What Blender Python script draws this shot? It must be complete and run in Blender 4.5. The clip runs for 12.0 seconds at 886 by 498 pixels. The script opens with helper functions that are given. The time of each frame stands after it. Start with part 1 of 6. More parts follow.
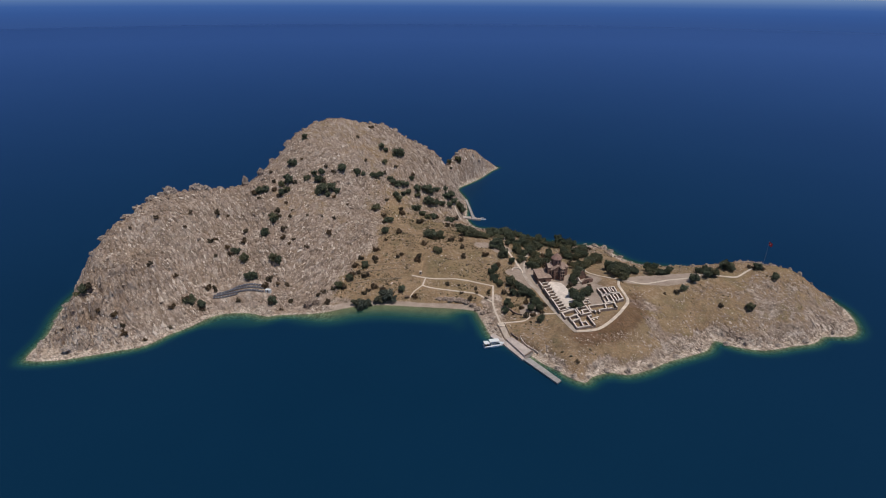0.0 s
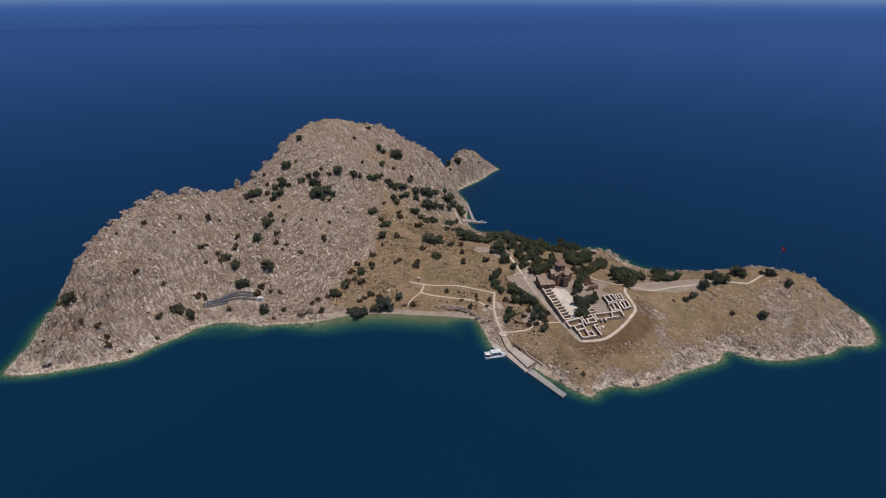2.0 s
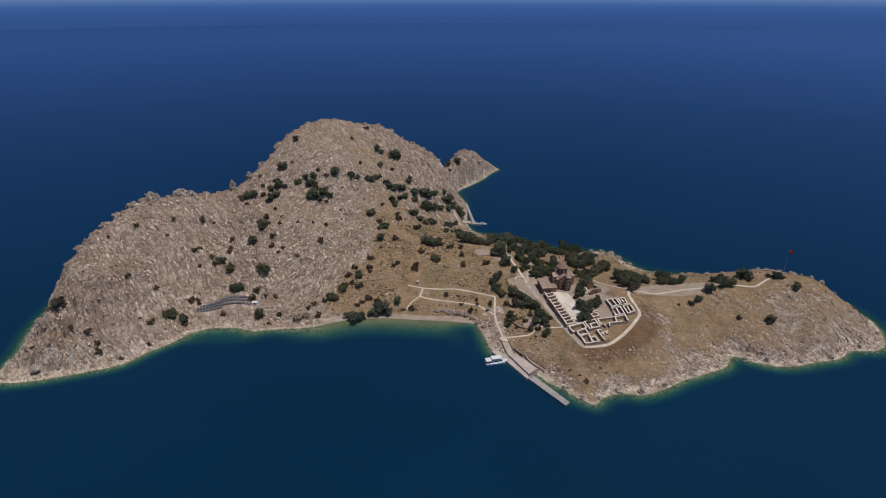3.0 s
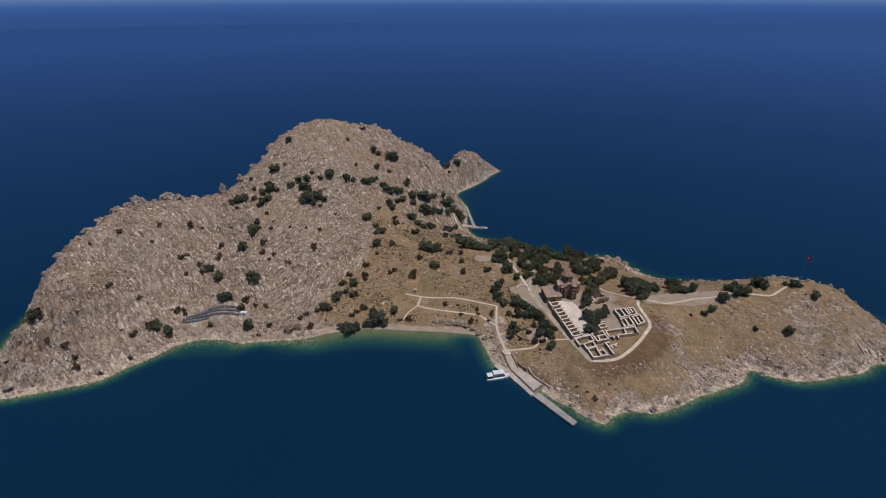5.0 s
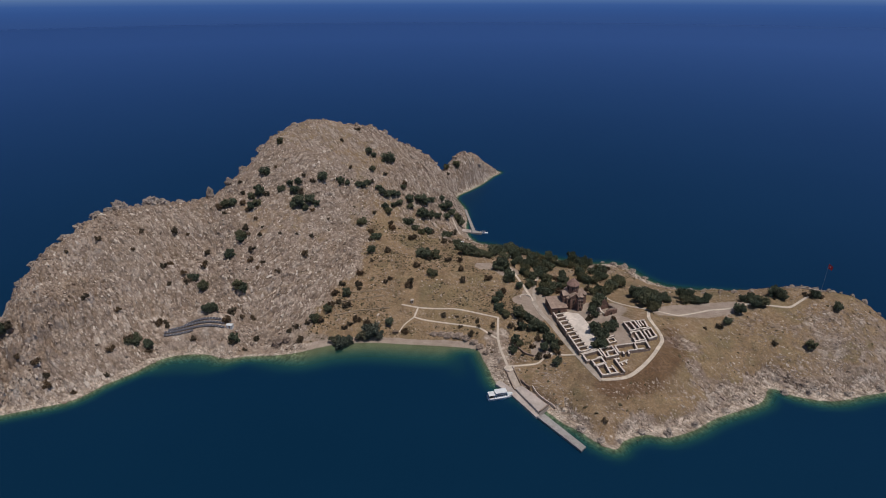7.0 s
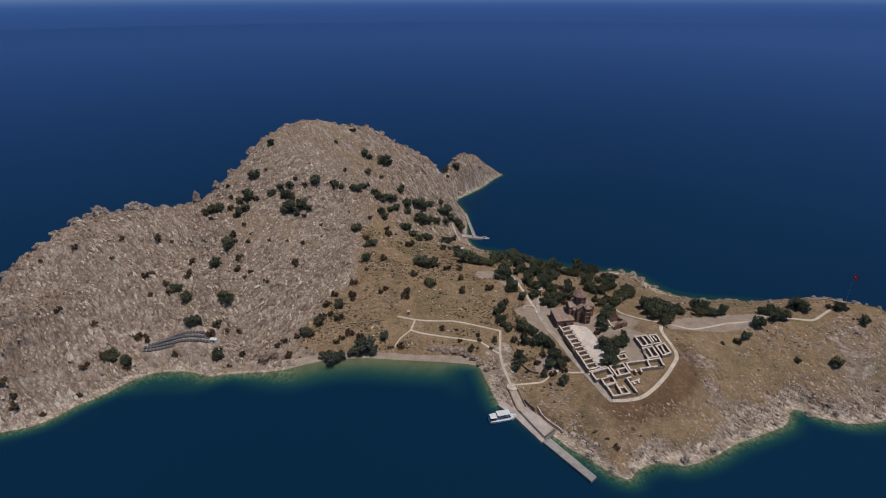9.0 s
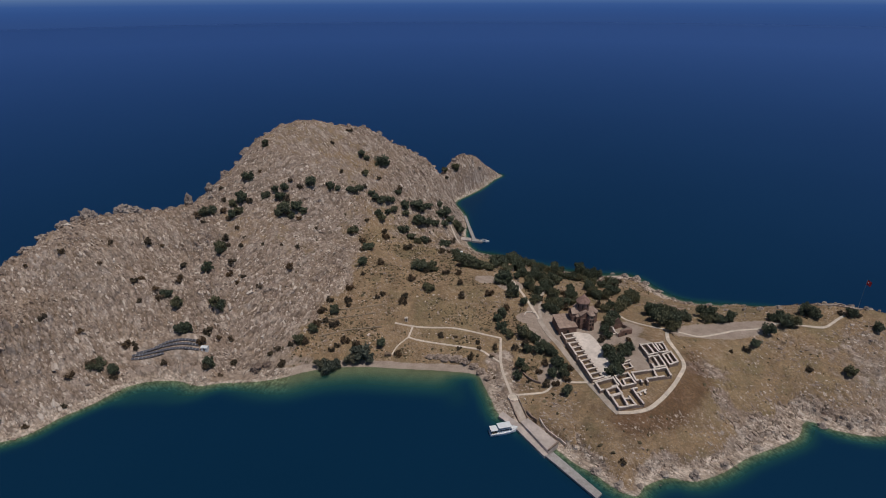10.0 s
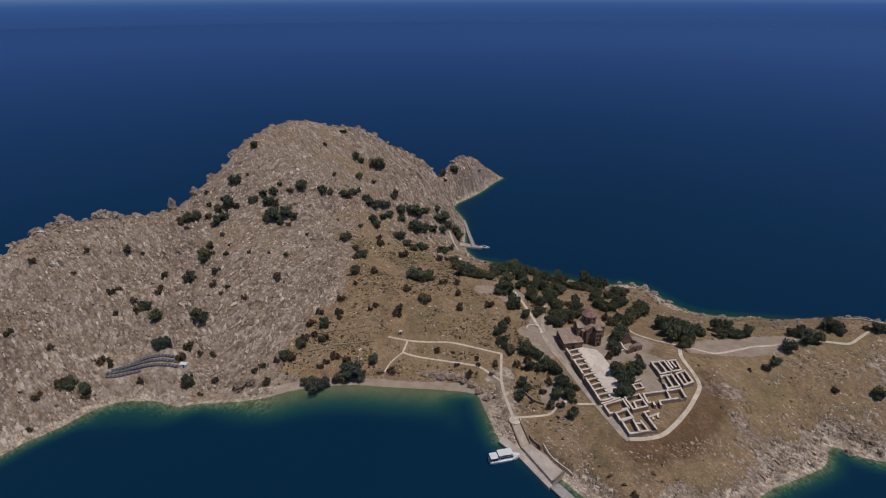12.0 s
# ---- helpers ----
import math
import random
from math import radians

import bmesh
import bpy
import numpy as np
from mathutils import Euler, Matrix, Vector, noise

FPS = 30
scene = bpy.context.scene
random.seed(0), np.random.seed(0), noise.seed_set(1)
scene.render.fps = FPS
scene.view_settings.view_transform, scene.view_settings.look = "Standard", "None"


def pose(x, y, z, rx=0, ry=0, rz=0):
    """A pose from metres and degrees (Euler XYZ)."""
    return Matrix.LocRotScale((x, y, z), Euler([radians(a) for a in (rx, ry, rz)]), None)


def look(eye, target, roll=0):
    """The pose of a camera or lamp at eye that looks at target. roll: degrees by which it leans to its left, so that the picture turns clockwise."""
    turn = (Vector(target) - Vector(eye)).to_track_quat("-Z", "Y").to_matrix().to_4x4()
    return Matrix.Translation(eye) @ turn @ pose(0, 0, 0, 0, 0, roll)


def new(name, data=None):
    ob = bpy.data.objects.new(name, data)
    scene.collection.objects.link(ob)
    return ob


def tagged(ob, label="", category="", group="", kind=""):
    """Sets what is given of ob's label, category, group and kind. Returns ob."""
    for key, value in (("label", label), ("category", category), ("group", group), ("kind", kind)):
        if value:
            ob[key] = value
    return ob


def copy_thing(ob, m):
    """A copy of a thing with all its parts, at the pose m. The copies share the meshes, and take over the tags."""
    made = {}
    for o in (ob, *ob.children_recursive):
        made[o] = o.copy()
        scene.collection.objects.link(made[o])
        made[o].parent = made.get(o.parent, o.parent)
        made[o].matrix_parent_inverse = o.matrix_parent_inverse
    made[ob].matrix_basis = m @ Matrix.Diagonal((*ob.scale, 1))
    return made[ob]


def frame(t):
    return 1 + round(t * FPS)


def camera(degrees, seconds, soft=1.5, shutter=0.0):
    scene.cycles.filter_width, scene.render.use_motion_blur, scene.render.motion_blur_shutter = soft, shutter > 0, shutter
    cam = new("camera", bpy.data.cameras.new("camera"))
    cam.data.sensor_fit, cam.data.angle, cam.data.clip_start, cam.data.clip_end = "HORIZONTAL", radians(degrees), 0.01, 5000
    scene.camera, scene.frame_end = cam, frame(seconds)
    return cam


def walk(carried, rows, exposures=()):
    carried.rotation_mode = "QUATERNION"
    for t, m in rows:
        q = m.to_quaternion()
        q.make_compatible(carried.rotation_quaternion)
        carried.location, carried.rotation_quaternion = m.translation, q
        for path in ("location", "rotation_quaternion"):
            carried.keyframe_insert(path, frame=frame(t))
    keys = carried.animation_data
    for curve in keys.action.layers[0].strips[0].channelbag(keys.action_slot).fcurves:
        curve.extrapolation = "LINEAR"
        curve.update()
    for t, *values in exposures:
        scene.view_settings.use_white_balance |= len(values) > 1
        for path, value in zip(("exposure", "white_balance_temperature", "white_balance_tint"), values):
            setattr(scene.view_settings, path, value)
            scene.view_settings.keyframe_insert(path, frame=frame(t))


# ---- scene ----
cam = camera(76.0, 12.0, soft=1.0)
PATH = [
    (0, (4.793, 30.427, 191.538), (4.795, 32.248, 190.712), 0.3),
    (0.5, (4.807, 33.923, 191.054), (4.809, 35.744, 190.227), 0.2),
    (1, (4.952, 37.711, 190.335), (4.953, 39.532, 189.508), 0.2),
    (1.5, (5.473, 41.431, 189.506), (5.473, 43.252, 188.68), 0.1),
    (2, (5.604, 45.741, 188.711), (5.605, 47.562, 187.885), 0.1),
    (2.5, (6.048, 49.523, 187.916), (6.048, 51.344, 187.09), 0.1),
    (3, (6.093, 54.31, 187.032), (6.094, 56.131, 186.205), 0.0),
    (5, (6.963, 72.706, 183.339), (6.963, 74.527, 182.512), -0.1),
    (5.5, (7.237, 77.49, 182.419), (7.237, 79.311, 181.592), -0.1),
    (6, (7.374, 82.626, 181.326), (7.374, 84.447, 180.5), -0.1),
    (6.5, (7.703, 87.553, 180.314), (7.704, 89.374, 179.487), -0.1),
    (7, (7.699, 92.848, 179.409), (7.701, 94.669, 178.582), -0.1),
    (9, (9.099, 113.131, 175.233), (9.098, 114.953, 174.407), -0.2),
    (9.5, (9.181, 117.919, 174.289), (9.181, 119.741, 173.463), -0.2),
    (10, (9.543, 123.15, 173.315), (9.544, 124.972, 172.489), -0.2),
    (10.5, (10.148, 128.267, 172.356), (10.148, 130.089, 171.53), -0.2),
    (11, (10.508, 133.055, 171.366), (10.508, 134.877, 170.541), -0.2),
    (11.5, (10.907, 137.781, 170.563), (10.907, 139.602, 169.737), -0.2),
    (12, (11.52, 142.627, 169.504), (11.519, 144.449, 168.679), -0.2),
]
walk(cam, [(t, look(eye, target, roll)) for t, eye, target, roll in PATH], exposures=[(0.0, 0.06), (3.0, 0.0), (7.0, -0.12), (12.0, -0.26)])

# ---- light ----
SUN_ELEVATION, SUN_AZIMUTH = 72.0, 132.0   # azimuth clockwise from +y
world = bpy.data.worlds.new("world")
scene.world = world
world.use_nodes = True
wn = world.node_tree.nodes
sky = wn.new("ShaderNodeTexSky")
sky.sky_type, sky.sun_disc = "NISHITA", False
sky.sun_elevation, sky.sun_rotation = radians(SUN_ELEVATION), radians(SUN_AZIMUTH)
sky.altitude, sky.air_density, sky.dust_density, sky.ozone_density = 2500, 1.0, 0.0, 4.0
wn["Background"].inputs["Strength"].default_value = 0.06
world.node_tree.links.new(sky.outputs["Color"], wn["Background"].inputs["Color"])
sun = new("sun", bpy.data.lights.new("sun", "SUN"))
sun.data.energy, sun.data.angle, sun.data.color = 2.95, radians(0.53), (1.0, 0.95, 0.885)
_e, _a = radians(SUN_ELEVATION), radians(SUN_AZIMUTH)
sun.matrix_world = look((math.sin(_a) * math.cos(_e) * 800, math.cos(_a) * math.cos(_e) * 800, math.sin(_e) * 800), (0, 0, 0))

# ---- materials ----


def material(name):
    m = bpy.data.materials.new(name)
    m.use_nodes = True
    return m, m.node_tree.nodes, m.node_tree.links, m.node_tree.nodes["Principled BSDF"]


def noise_node(n, l, coord, scale, detail=6, rough=0.6, stretch=None, kind="noise"):
    t = n.new("ShaderNodeTexNoise" if kind == "noise" else "ShaderNodeTexVoronoi")
    t.inputs["Scale"].default_value = scale
    if kind == "noise":
        t.inputs["Detail"].default_value, t.inputs["Roughness"].default_value = detail, rough
    if stretch:
        m = n.new("ShaderNodeMapping")
        m.vector_type = "TEXTURE"
        m.inputs["Rotation"].default_value = [radians(a) for a in stretch[0]]
        m.inputs["Scale"].default_value = [1 / a for a in stretch[1]]
        l.new(coord, m.inputs["Vector"])
        coord = m.outputs["Vector"]
    l.new(coord, t.inputs["Vector"])
    return t


def ramp(n, l, value, stops):
    r = n.new("ShaderNodeValToRGB")
    e = r.color_ramp.elements
    while len(e) < len(stops):
        e.new(0.5)
    for k, (p, c) in zip(e, stops):
        k.position = p
        k.color = (*c, 1) if len(c) == 3 else (c[0], c[0], c[0], 1)
    l.new(value, r.inputs["Fac"])
    return r.outputs["Color"]


def mix(n, l, fac, a, b, how="MIX"):
    m = n.new("ShaderNodeMix")
    m.data_type, m.blend_type = "RGBA", how
    for sock, v in ((m.inputs["Factor"], fac), (m.inputs["A"], a), (m.inputs["B"], b)):
        if isinstance(v, (int, float)):
            sock.default_value = v
        elif isinstance(v, tuple):
            sock.default_value = (*v, 1)
        else:
            l.new(v, sock)
    return m.outputs["Result"]


def bump(n, l, height, bsdf, strength, distance):
    b = n.new("ShaderNodeBump")
    b.inputs["Strength"].default_value, b.inputs["Distance"].default_value = strength, distance
    l.new(height, b.inputs["Height"])
    l.new(b.outputs["Normal"], bsdf.inputs["Normal"])


def surface(name, dark, light, scale, rough=0.85, relief=0.05, metal=0.0, patch=0.0, patch_scale=0.3, island=0.0):
    """A weathered surface: two tones by fine grain, broad stains, and fine relief."""
    m, n, l, b = material(name)
    c = n.new("ShaderNodeTexCoord").outputs["Object"]
    g = noise_node(n, l, c, scale)
    col = ramp(n, l, g.outputs["Fac"], [(0.3, dark), (0.7, light)])
    if patch:
        s = noise_node(n, l, c, patch_scale, 3)
        f = ramp(n, l, s.outputs["Fac"], [(0.4, (1 - patch,)), (0.65, (1,))])
        col = mix(n, l, 1.0, col, f, "MULTIPLY")
    if island:
        r = n.new("ShaderNodeObjectInfo")
        f = ramp(n, l, r.outputs["Random"], [(0, (1 - island,)), (1, (1,))])
        col = mix(n, l, 1.0, col, f, "MULTIPLY")
    l.new(col, b.inputs["Base Color"])
    b.inputs["Roughness"].default_value, b.inputs["Metallic"].default_value = rough, metal
    if relief:
        bump(n, l, g.outputs["Fac"], b, 0.6, relief)
    return m


def ground_material():
    """Limestone, dry grass, bare soil and washed shore rock, laid out by the ground's cover map."""
    m, n, l, b = material("island_ground")
    c = n.new("ShaderNodeTexCoord").outputs["Object"]
    at = n.new("ShaderNodeAttribute")
    at.attribute_name = "cover"
    sep = n.new("ShaderNodeSeparateColor")
    l.new(at.outputs["Color"], sep.inputs["Color"])
    grass_f, soil_f, shore_f = sep.outputs["Red"], sep.outputs["Green"], sep.outputs["Blue"]
    big = noise_node(n, l, c, 0.02, 4)
    wide = noise_node(n, l, c, 0.055, 5, 0.62)
    mid = noise_node(n, l, c, 0.16, 6, 0.65)
    fine = noise_node(n, l, c, 0.9, 5, 0.7)
    beds = n.new("ShaderNodeAttribute")
    beds.attribute_name = "beds"
    bsep = n.new("ShaderNodeSeparateColor")
    l.new(beds.outputs["Color"], bsep.inputs["Color"])
    tone_f, spur_f, crag_f = bsep.outputs["Red"], bsep.outputs["Green"], bsep.outputs["Blue"]
    strata_a = noise_node(n, l, c, 0.30, 5, 0.68, ((0, 0, -28), (2.4, 0.6, 1.2)))
    strata_b = noise_node(n, l, c, 0.30, 5, 0.68, ((0, 0, 52), (2.0, 0.7, 1.2)))
    strata = mix(n, l, spur_f, strata_b.outputs["Fac"], strata_a.outputs["Fac"])
    ledge = noise_node(n, l, c, 0.42, 5, 0.75, ((0, 0, 38), (2.0, 0.75, 1.2)))
    chips_a = noise_node(n, l, c, 0.62, kind="voronoi", stretch=((0, 0, -28), (1.5, 0.7, 1.0)))
    chips_b = noise_node(n, l, c, 0.62, kind="voronoi", stretch=((0, 0, 52), (1.5, 0.7, 1.0)))
    chips = mix(n, l, spur_f, chips_b.outputs["Distance"], chips_a.outputs["Distance"])
    # limestone: stained earth between paler broken blocks
    rock = ramp(n, l, strata, [(0.33, (0.175, 0.123, 0.093)), (0.45, (0.300, 0.220, 0.170)), (0.56, (0.415, 0.320, 0.256)), (0.66, (0.62, 0.51, 0.425))])
    blockcol = ramp(n, l, tone_f, [(0.22, (0.235, 0.168, 0.128)), (0.42, (0.330, 0.248, 0.195)), (0.62, (0.44, 0.345, 0.28)), (0.78, (0.66, 0.55, 0.465))])
    rock = mix(n, l, 0.55, rock, blockcol)
    rock = mix(n, l, ramp(n, l, mid.outputs["Fac"], [(0.47, (0.0,)), (0.63, (0.6,))]), rock, (0.315, 0.228, 0.166))
    rock = mix(n, l, ramp(n, l, wide.outputs["Fac"], [(0.50, (0.0,)), (0.60, (0.5,))]), rock, (0.325, 0.234, 0.166))
    rock = mix(n, l, ramp(n, l, big.outputs["Fac"], [(0.36, (0.3,)), (0.46, (0.0,))]), rock, (0.300, 0.243, 0.200))
    rock = mix(n, l, 1.0, rock, ramp(n, l, chips, [(0.05, (1.2,)), (0.4, (1.0,)), (0.85, (0.66,))]), "MULTIPLY")
    rock = mix(n, l, 1.0, rock, ramp(n, l, crag_f, [(0.2, (0.89,)), (0.8, (1.02,))]), "MULTIPLY")
    # dry grass
    tuft = noise_node(n, l, c, 2.2, 3, 0.7)
    grass = ramp(n, l, mid.outputs["Fac"], [(0.32, (0.160, 0.108, 0.066)), (0.5, (0.295, 0.192, 0.106)), (0.68, (0.41, 0.282, 0.165))])
    grass = mix(n, l, ramp(n, l, fine.outputs["Fac"], [(0.42, (0.0,)), (0.58, (0.7,))]), grass, (0.19, 0.130, 0.083))
    grass = mix(n, l, ramp(n, l, big.outputs["Fac"], [(0.5, (0.0,)), (0.66, (0.5,))]), grass, (0.235, 0.180, 0.092))
    grass = mix(n, l, ramp(n, l, tuft.outputs["Fac"], [(0.54, (0.0,)), (0.63, (0.75,))]), grass, (0.10, 0.076, 0.048))
    grass = mix(n, l, ramp(n, l, wide.outputs["Fac"], [(0.52, (0.0,)), (0.63, (0.6,))]), grass, (0.268, 0.170, 0.098))
    grass = mix(n, l, ramp(n, l, wide.outputs["Fac"], [(0.33, (0.6,)), (0.46, (0.0,))]), grass, (0.150, 0.127, 0.070))
    # pale ledges breaking through the turf in patches
    bare = n.new("ShaderNodeMath")
    bare.operation = "MULTIPLY"
    l.new(ramp(n, l, ledge.outputs["Fac"], [(0.50, (0.0,)), (0.62, (0.7,))]), bare.inputs[0])
    l.new(ramp(n, l, wide.outputs["Fac"], [(0.46, (0.12,)), (0.56, (1.0,))]), bare.inputs[1])
    grass = mix(n, l, bare.outputs[0], grass, (0.40, 0.308, 0.230))
    dots = noise_node(n, l, c, 1.5, 2, 0.6)
    grass = mix(n, l, ramp(n, l, dots.outputs["Fac"], [(0.60, (0.0,)), (0.68, (0.55,))]), grass, (0.43, 0.345, 0.255))
    soil = ramp(n, l, mid.outputs["Fac"], [(0.3, (0.29, 0.222, 0.178)), (0.7, (0.44, 0.35, 0.288))])
    soil = mix(n, l, ramp(n, l, tuft.outputs["Fac"], [(0.5, (0.0,)), (0.66, (0.4,))]), soil, (0.17, 0.115, 0.085))
    shore = ramp(n, l, fine.outputs["Fac"], [(0.35, (0.375, 0.292, 0.233)), (0.62, (0.67, 0.555, 0.462))])
    shore = mix(n, l, ramp(n, l, mid.outputs["Fac"], [(0.42, (0.65,)), (0.56, (0.0,))]), shore, (0.255, 0.185, 0.135))
    shore = mix(n, l, 1.0, shore, ramp(n, l, chips, [(0.05, (1.25,)), (0.4, (1.0,)), (0.85, (0.55,))]), "MULTIPLY")
    edge = n.new("ShaderNodeMath")
    edge.operation = "MULTIPLY_ADD"
    l.new(mid.outputs["Fac"], edge.inputs[0])
    edge.inputs[1].default_value = 1.1
    edge.inputs[2].default_value = -0.55

    def feather(f, lo=0.38, hi=0.62):
        a = n.new("ShaderNodeMath")
        a.operation = "ADD"
        l.new(f, a.inputs[0])
        l.new(edge.outputs[0], a.inputs[1])
        return ramp(n, l, a.outputs[0], [(lo, (0,)), (hi, (1,))])
    col = mix(n, l, feather(grass_f), rock, grass)
    col = mix(n, l, feather(soil_f), col, soil)
    col = mix(n, l, feather(shore_f), col, shore)
    burnt = mix(n, l, 1.0, col, (0.52, 0.44, 0.42), "MULTIPLY")
    col = mix(n, l, at.outputs["Alpha"], burnt, col)
    l.new(col, b.inputs["Base Color"])
    b.inputs["Roughness"].default_value = 0.95
    b.inputs["Specular IOR Level"].default_value = 0.15
    h = mix(n, l, 0.5, strata, fine.outputs["Fac"])
    bump(n, l, h, b, 0.8, 0.9)
    return m


def water_material():
    """Deep lake water: dark blue body, wind ripples, and clear over the shallows near the shore."""
    m, n, l, b = material("lake_water")
    c = n.new("ShaderNodeTexCoord").outputs["Object"]
    at = n.new("ShaderNodeAttribute")
    at.attribute_name = "clear"
    big = noise_node(n, l, c, 0.004, 3)
    body = ramp(n, l, big.outputs["Fac"], [(0.3, (0.0022, 0.0222, 0.0520)), (0.7, (0.0030, 0.0262, 0.0605))])
    l.new(mix(n, l, at.outputs["Fac"], body, (0.03, 0.14, 0.115)), b.inputs["Base Color"])
    b.inputs["Roughness"].default_value = 0.6
    b.inputs["Specular IOR Level"].default_value = 0.0
    rip = noise_node(n, l, c, 0.5, 3)
    bump(n, l, rip.outputs["Fac"], b, 0.25, 0.25)
    gloss = n.new("ShaderNodeBsdfGlossy")
    gloss.inputs["Color"].default_value = (0.28, 0.49, 1.0, 1)
    gloss.inputs["Roughness"].default_value = 0.34
    l.new(b.inputs["Normal"].links[0].from_socket, gloss.inputs["Normal"])
    fr = n.new("ShaderNodeFresnel")
    fr.inputs["IOR"].default_value = 1.33
    wet = n.new("ShaderNodeMixShader")
    calm = n.new("ShaderNodeMath")
    calm.operation = "MULTIPLY"
    calm.inputs[1].default_value = 0.97
    cap = n.new("ShaderNodeMath")
    cap.operation = "MINIMUM"
    cap.inputs[1].default_value = 0.62
    l.new(calm.outputs[0], cap.inputs[0])
    l.new(fr.outputs[0], calm.inputs[0])
    l.new(cap.outputs[0], wet.inputs["Fac"])
    l.new(b.outputs[0], wet.inputs[1])
    l.new(gloss.outputs[0], wet.inputs[2])
    clear = n.new("ShaderNodeBsdfTransparent")
    l.new(ramp(n, l, at.outputs["Fac"], [(0.0, (0.12, 0.40, 0.42)), (0.5, (0.30, 0.56, 0.48)), (1.0, (0.66, 0.76, 0.62))]), clear.inputs["Color"])
    ms = n.new("ShaderNodeMixShader")
    l.new(ramp(n, l, at.outputs["Fac"], [(0.0, (0,)), (1.0, (0.9,))]), ms.inputs["Fac"])
    l.new(wet.outputs[0], ms.inputs[1])
    l.new(clear.outputs[0], ms.inputs[2])
    l.new(ms.outputs[0], n["Material Output"].inputs["Surface"])
    return m


def haze_glow_material():
    """Glowing gradient that paints the far lake fading into haze under the horizon."""
    m, n, l, b = material("far_haze_glow")
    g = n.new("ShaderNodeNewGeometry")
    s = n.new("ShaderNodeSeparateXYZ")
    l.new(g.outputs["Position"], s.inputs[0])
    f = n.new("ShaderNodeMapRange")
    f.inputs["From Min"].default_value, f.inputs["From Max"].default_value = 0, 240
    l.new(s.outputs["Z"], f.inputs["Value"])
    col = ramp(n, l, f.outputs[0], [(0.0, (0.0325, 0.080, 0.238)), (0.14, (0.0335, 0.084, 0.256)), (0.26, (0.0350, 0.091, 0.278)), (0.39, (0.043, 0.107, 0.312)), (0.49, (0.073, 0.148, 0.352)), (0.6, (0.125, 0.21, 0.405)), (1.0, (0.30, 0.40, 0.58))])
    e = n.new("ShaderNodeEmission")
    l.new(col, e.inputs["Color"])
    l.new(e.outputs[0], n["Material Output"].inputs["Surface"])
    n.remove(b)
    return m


# ---- the lie of the land ----
# south shore from the western point to the eastern one, then the north shore back
SOUTH = [(-231, 297), (-214, 297), (-200, 301), (-186, 306), (-175, 310), (-168, 315), (-162, 324), (-152, 334), (-145, 344), (-136, 349), (-121, 350), (-109, 346), (-99, 348), (-83, 349), (-70, 352), (-56, 358), (-34, 361), (-11, 359), (11, 357), (26, 354), (29, 346), (32, 335), (35, 324), (45, 317), (56, 304), (62, 296), (69, 290), (74, 284), (82, 279), (87, 284), (98, 288), (107, 286), (121, 291), (133, 298), (148, 304), (161, 310), (170, 320), (179, 314), (194, 310), (212, 314), (229, 318), (239, 325), (253, 325), (263, 331)]
NORTH = [(269, 342), (273, 358), (267, 378), (250, 396), (228, 408), (205, 416), (180, 420), (161, 424), (150, 432), (144, 442), (138, 455), (130, 461), (109, 461), (87, 471), (64, 483), (47, 493), (34, 501), (27.5, 520), (29, 555), (27, 580), (21, 607), (34, 627), (47, 646), (62, 675), (71, 688), (66, 697), (52, 706), (35, 700), (15, 682), (5, 652), (-5, 636), (-30, 634), (-60, 634), (-90, 630), (-120, 618), (-145, 596), (-158, 570), (-165, 545), (-180, 520), (-195, 505), (-212, 490), (-228, 470), (-240, 445), (-248, 420), (-251, 400), (-248, 385), (-247, 365), (-243, 345), (-236, 325), (-234, 310)]
# spot heights: the western hill with its ridge, then saddle, monastery terrace, eastern hill and northern head
WEST = [(-230, 378, 32.5), (-226, 398, 40), (-218, 422, 46), (-217, 350, 26), (-214, 413, 47), (-117, 539, 79.5), (-195, 448, 48.5), (-205, 444, 50), (-202, 379, 30), (-194, 323, 14), (-194, 403, 48), (-194, 435, 49), (-186, 363, 32), (-184, 449, 51), (-178, 395, 37), (-162, 419, 29), (-160, 472, 46), (-154, 371, 8), (-154, 395, 24), (-146, 488, 54), (-130, 419, 25), (-128, 530, 74), (-122, 363, 6), (-122, 555, 74), (-106, 371, 6), (-106, 395, 20), (-99, 570, 80), (-90, 427, 33), (-82, 499, 57), (-82, 611, 39), (-58, 387, 10), (-58, 475, 26), (-58, 547, 63), (-52, 582, 73)]
EAST = [(-50, 419, 15), (-26, 435, 18), (-18, 403, 10), (-18, 507, 22), (-14, 590, 49.5), (-10, 459, 13), (-2, 387, 5), (-2, 539, 37), (8, 600, 28), (22, 379, 6), (22, 643, 30.5), (30, 435, 14), (34, 650, 29), (48, 665, 19.5), (56, 680, 10.5), (63, 688, 5.5), (12, 632, 24.5), (60, 390, 9), (78, 355, 9), (72, 380, 9), (86, 299, 8), (94, 311, 11), (102, 371, 13), (118, 331, 15), (126, 371, 16), (150, 345, 13), (150, 371, 17), (174, 371, 20), (182, 339, 14), (198, 355, 20), (206, 371, 26), (222, 331, 11), (216, 380, 23.5), (228, 376, 23), (241, 372, 21), (248, 364, 17), (256, 354, 9), (100, 420, 8.5), (60, 440, 10), (92, 447, 4), (64, 466, 5)]


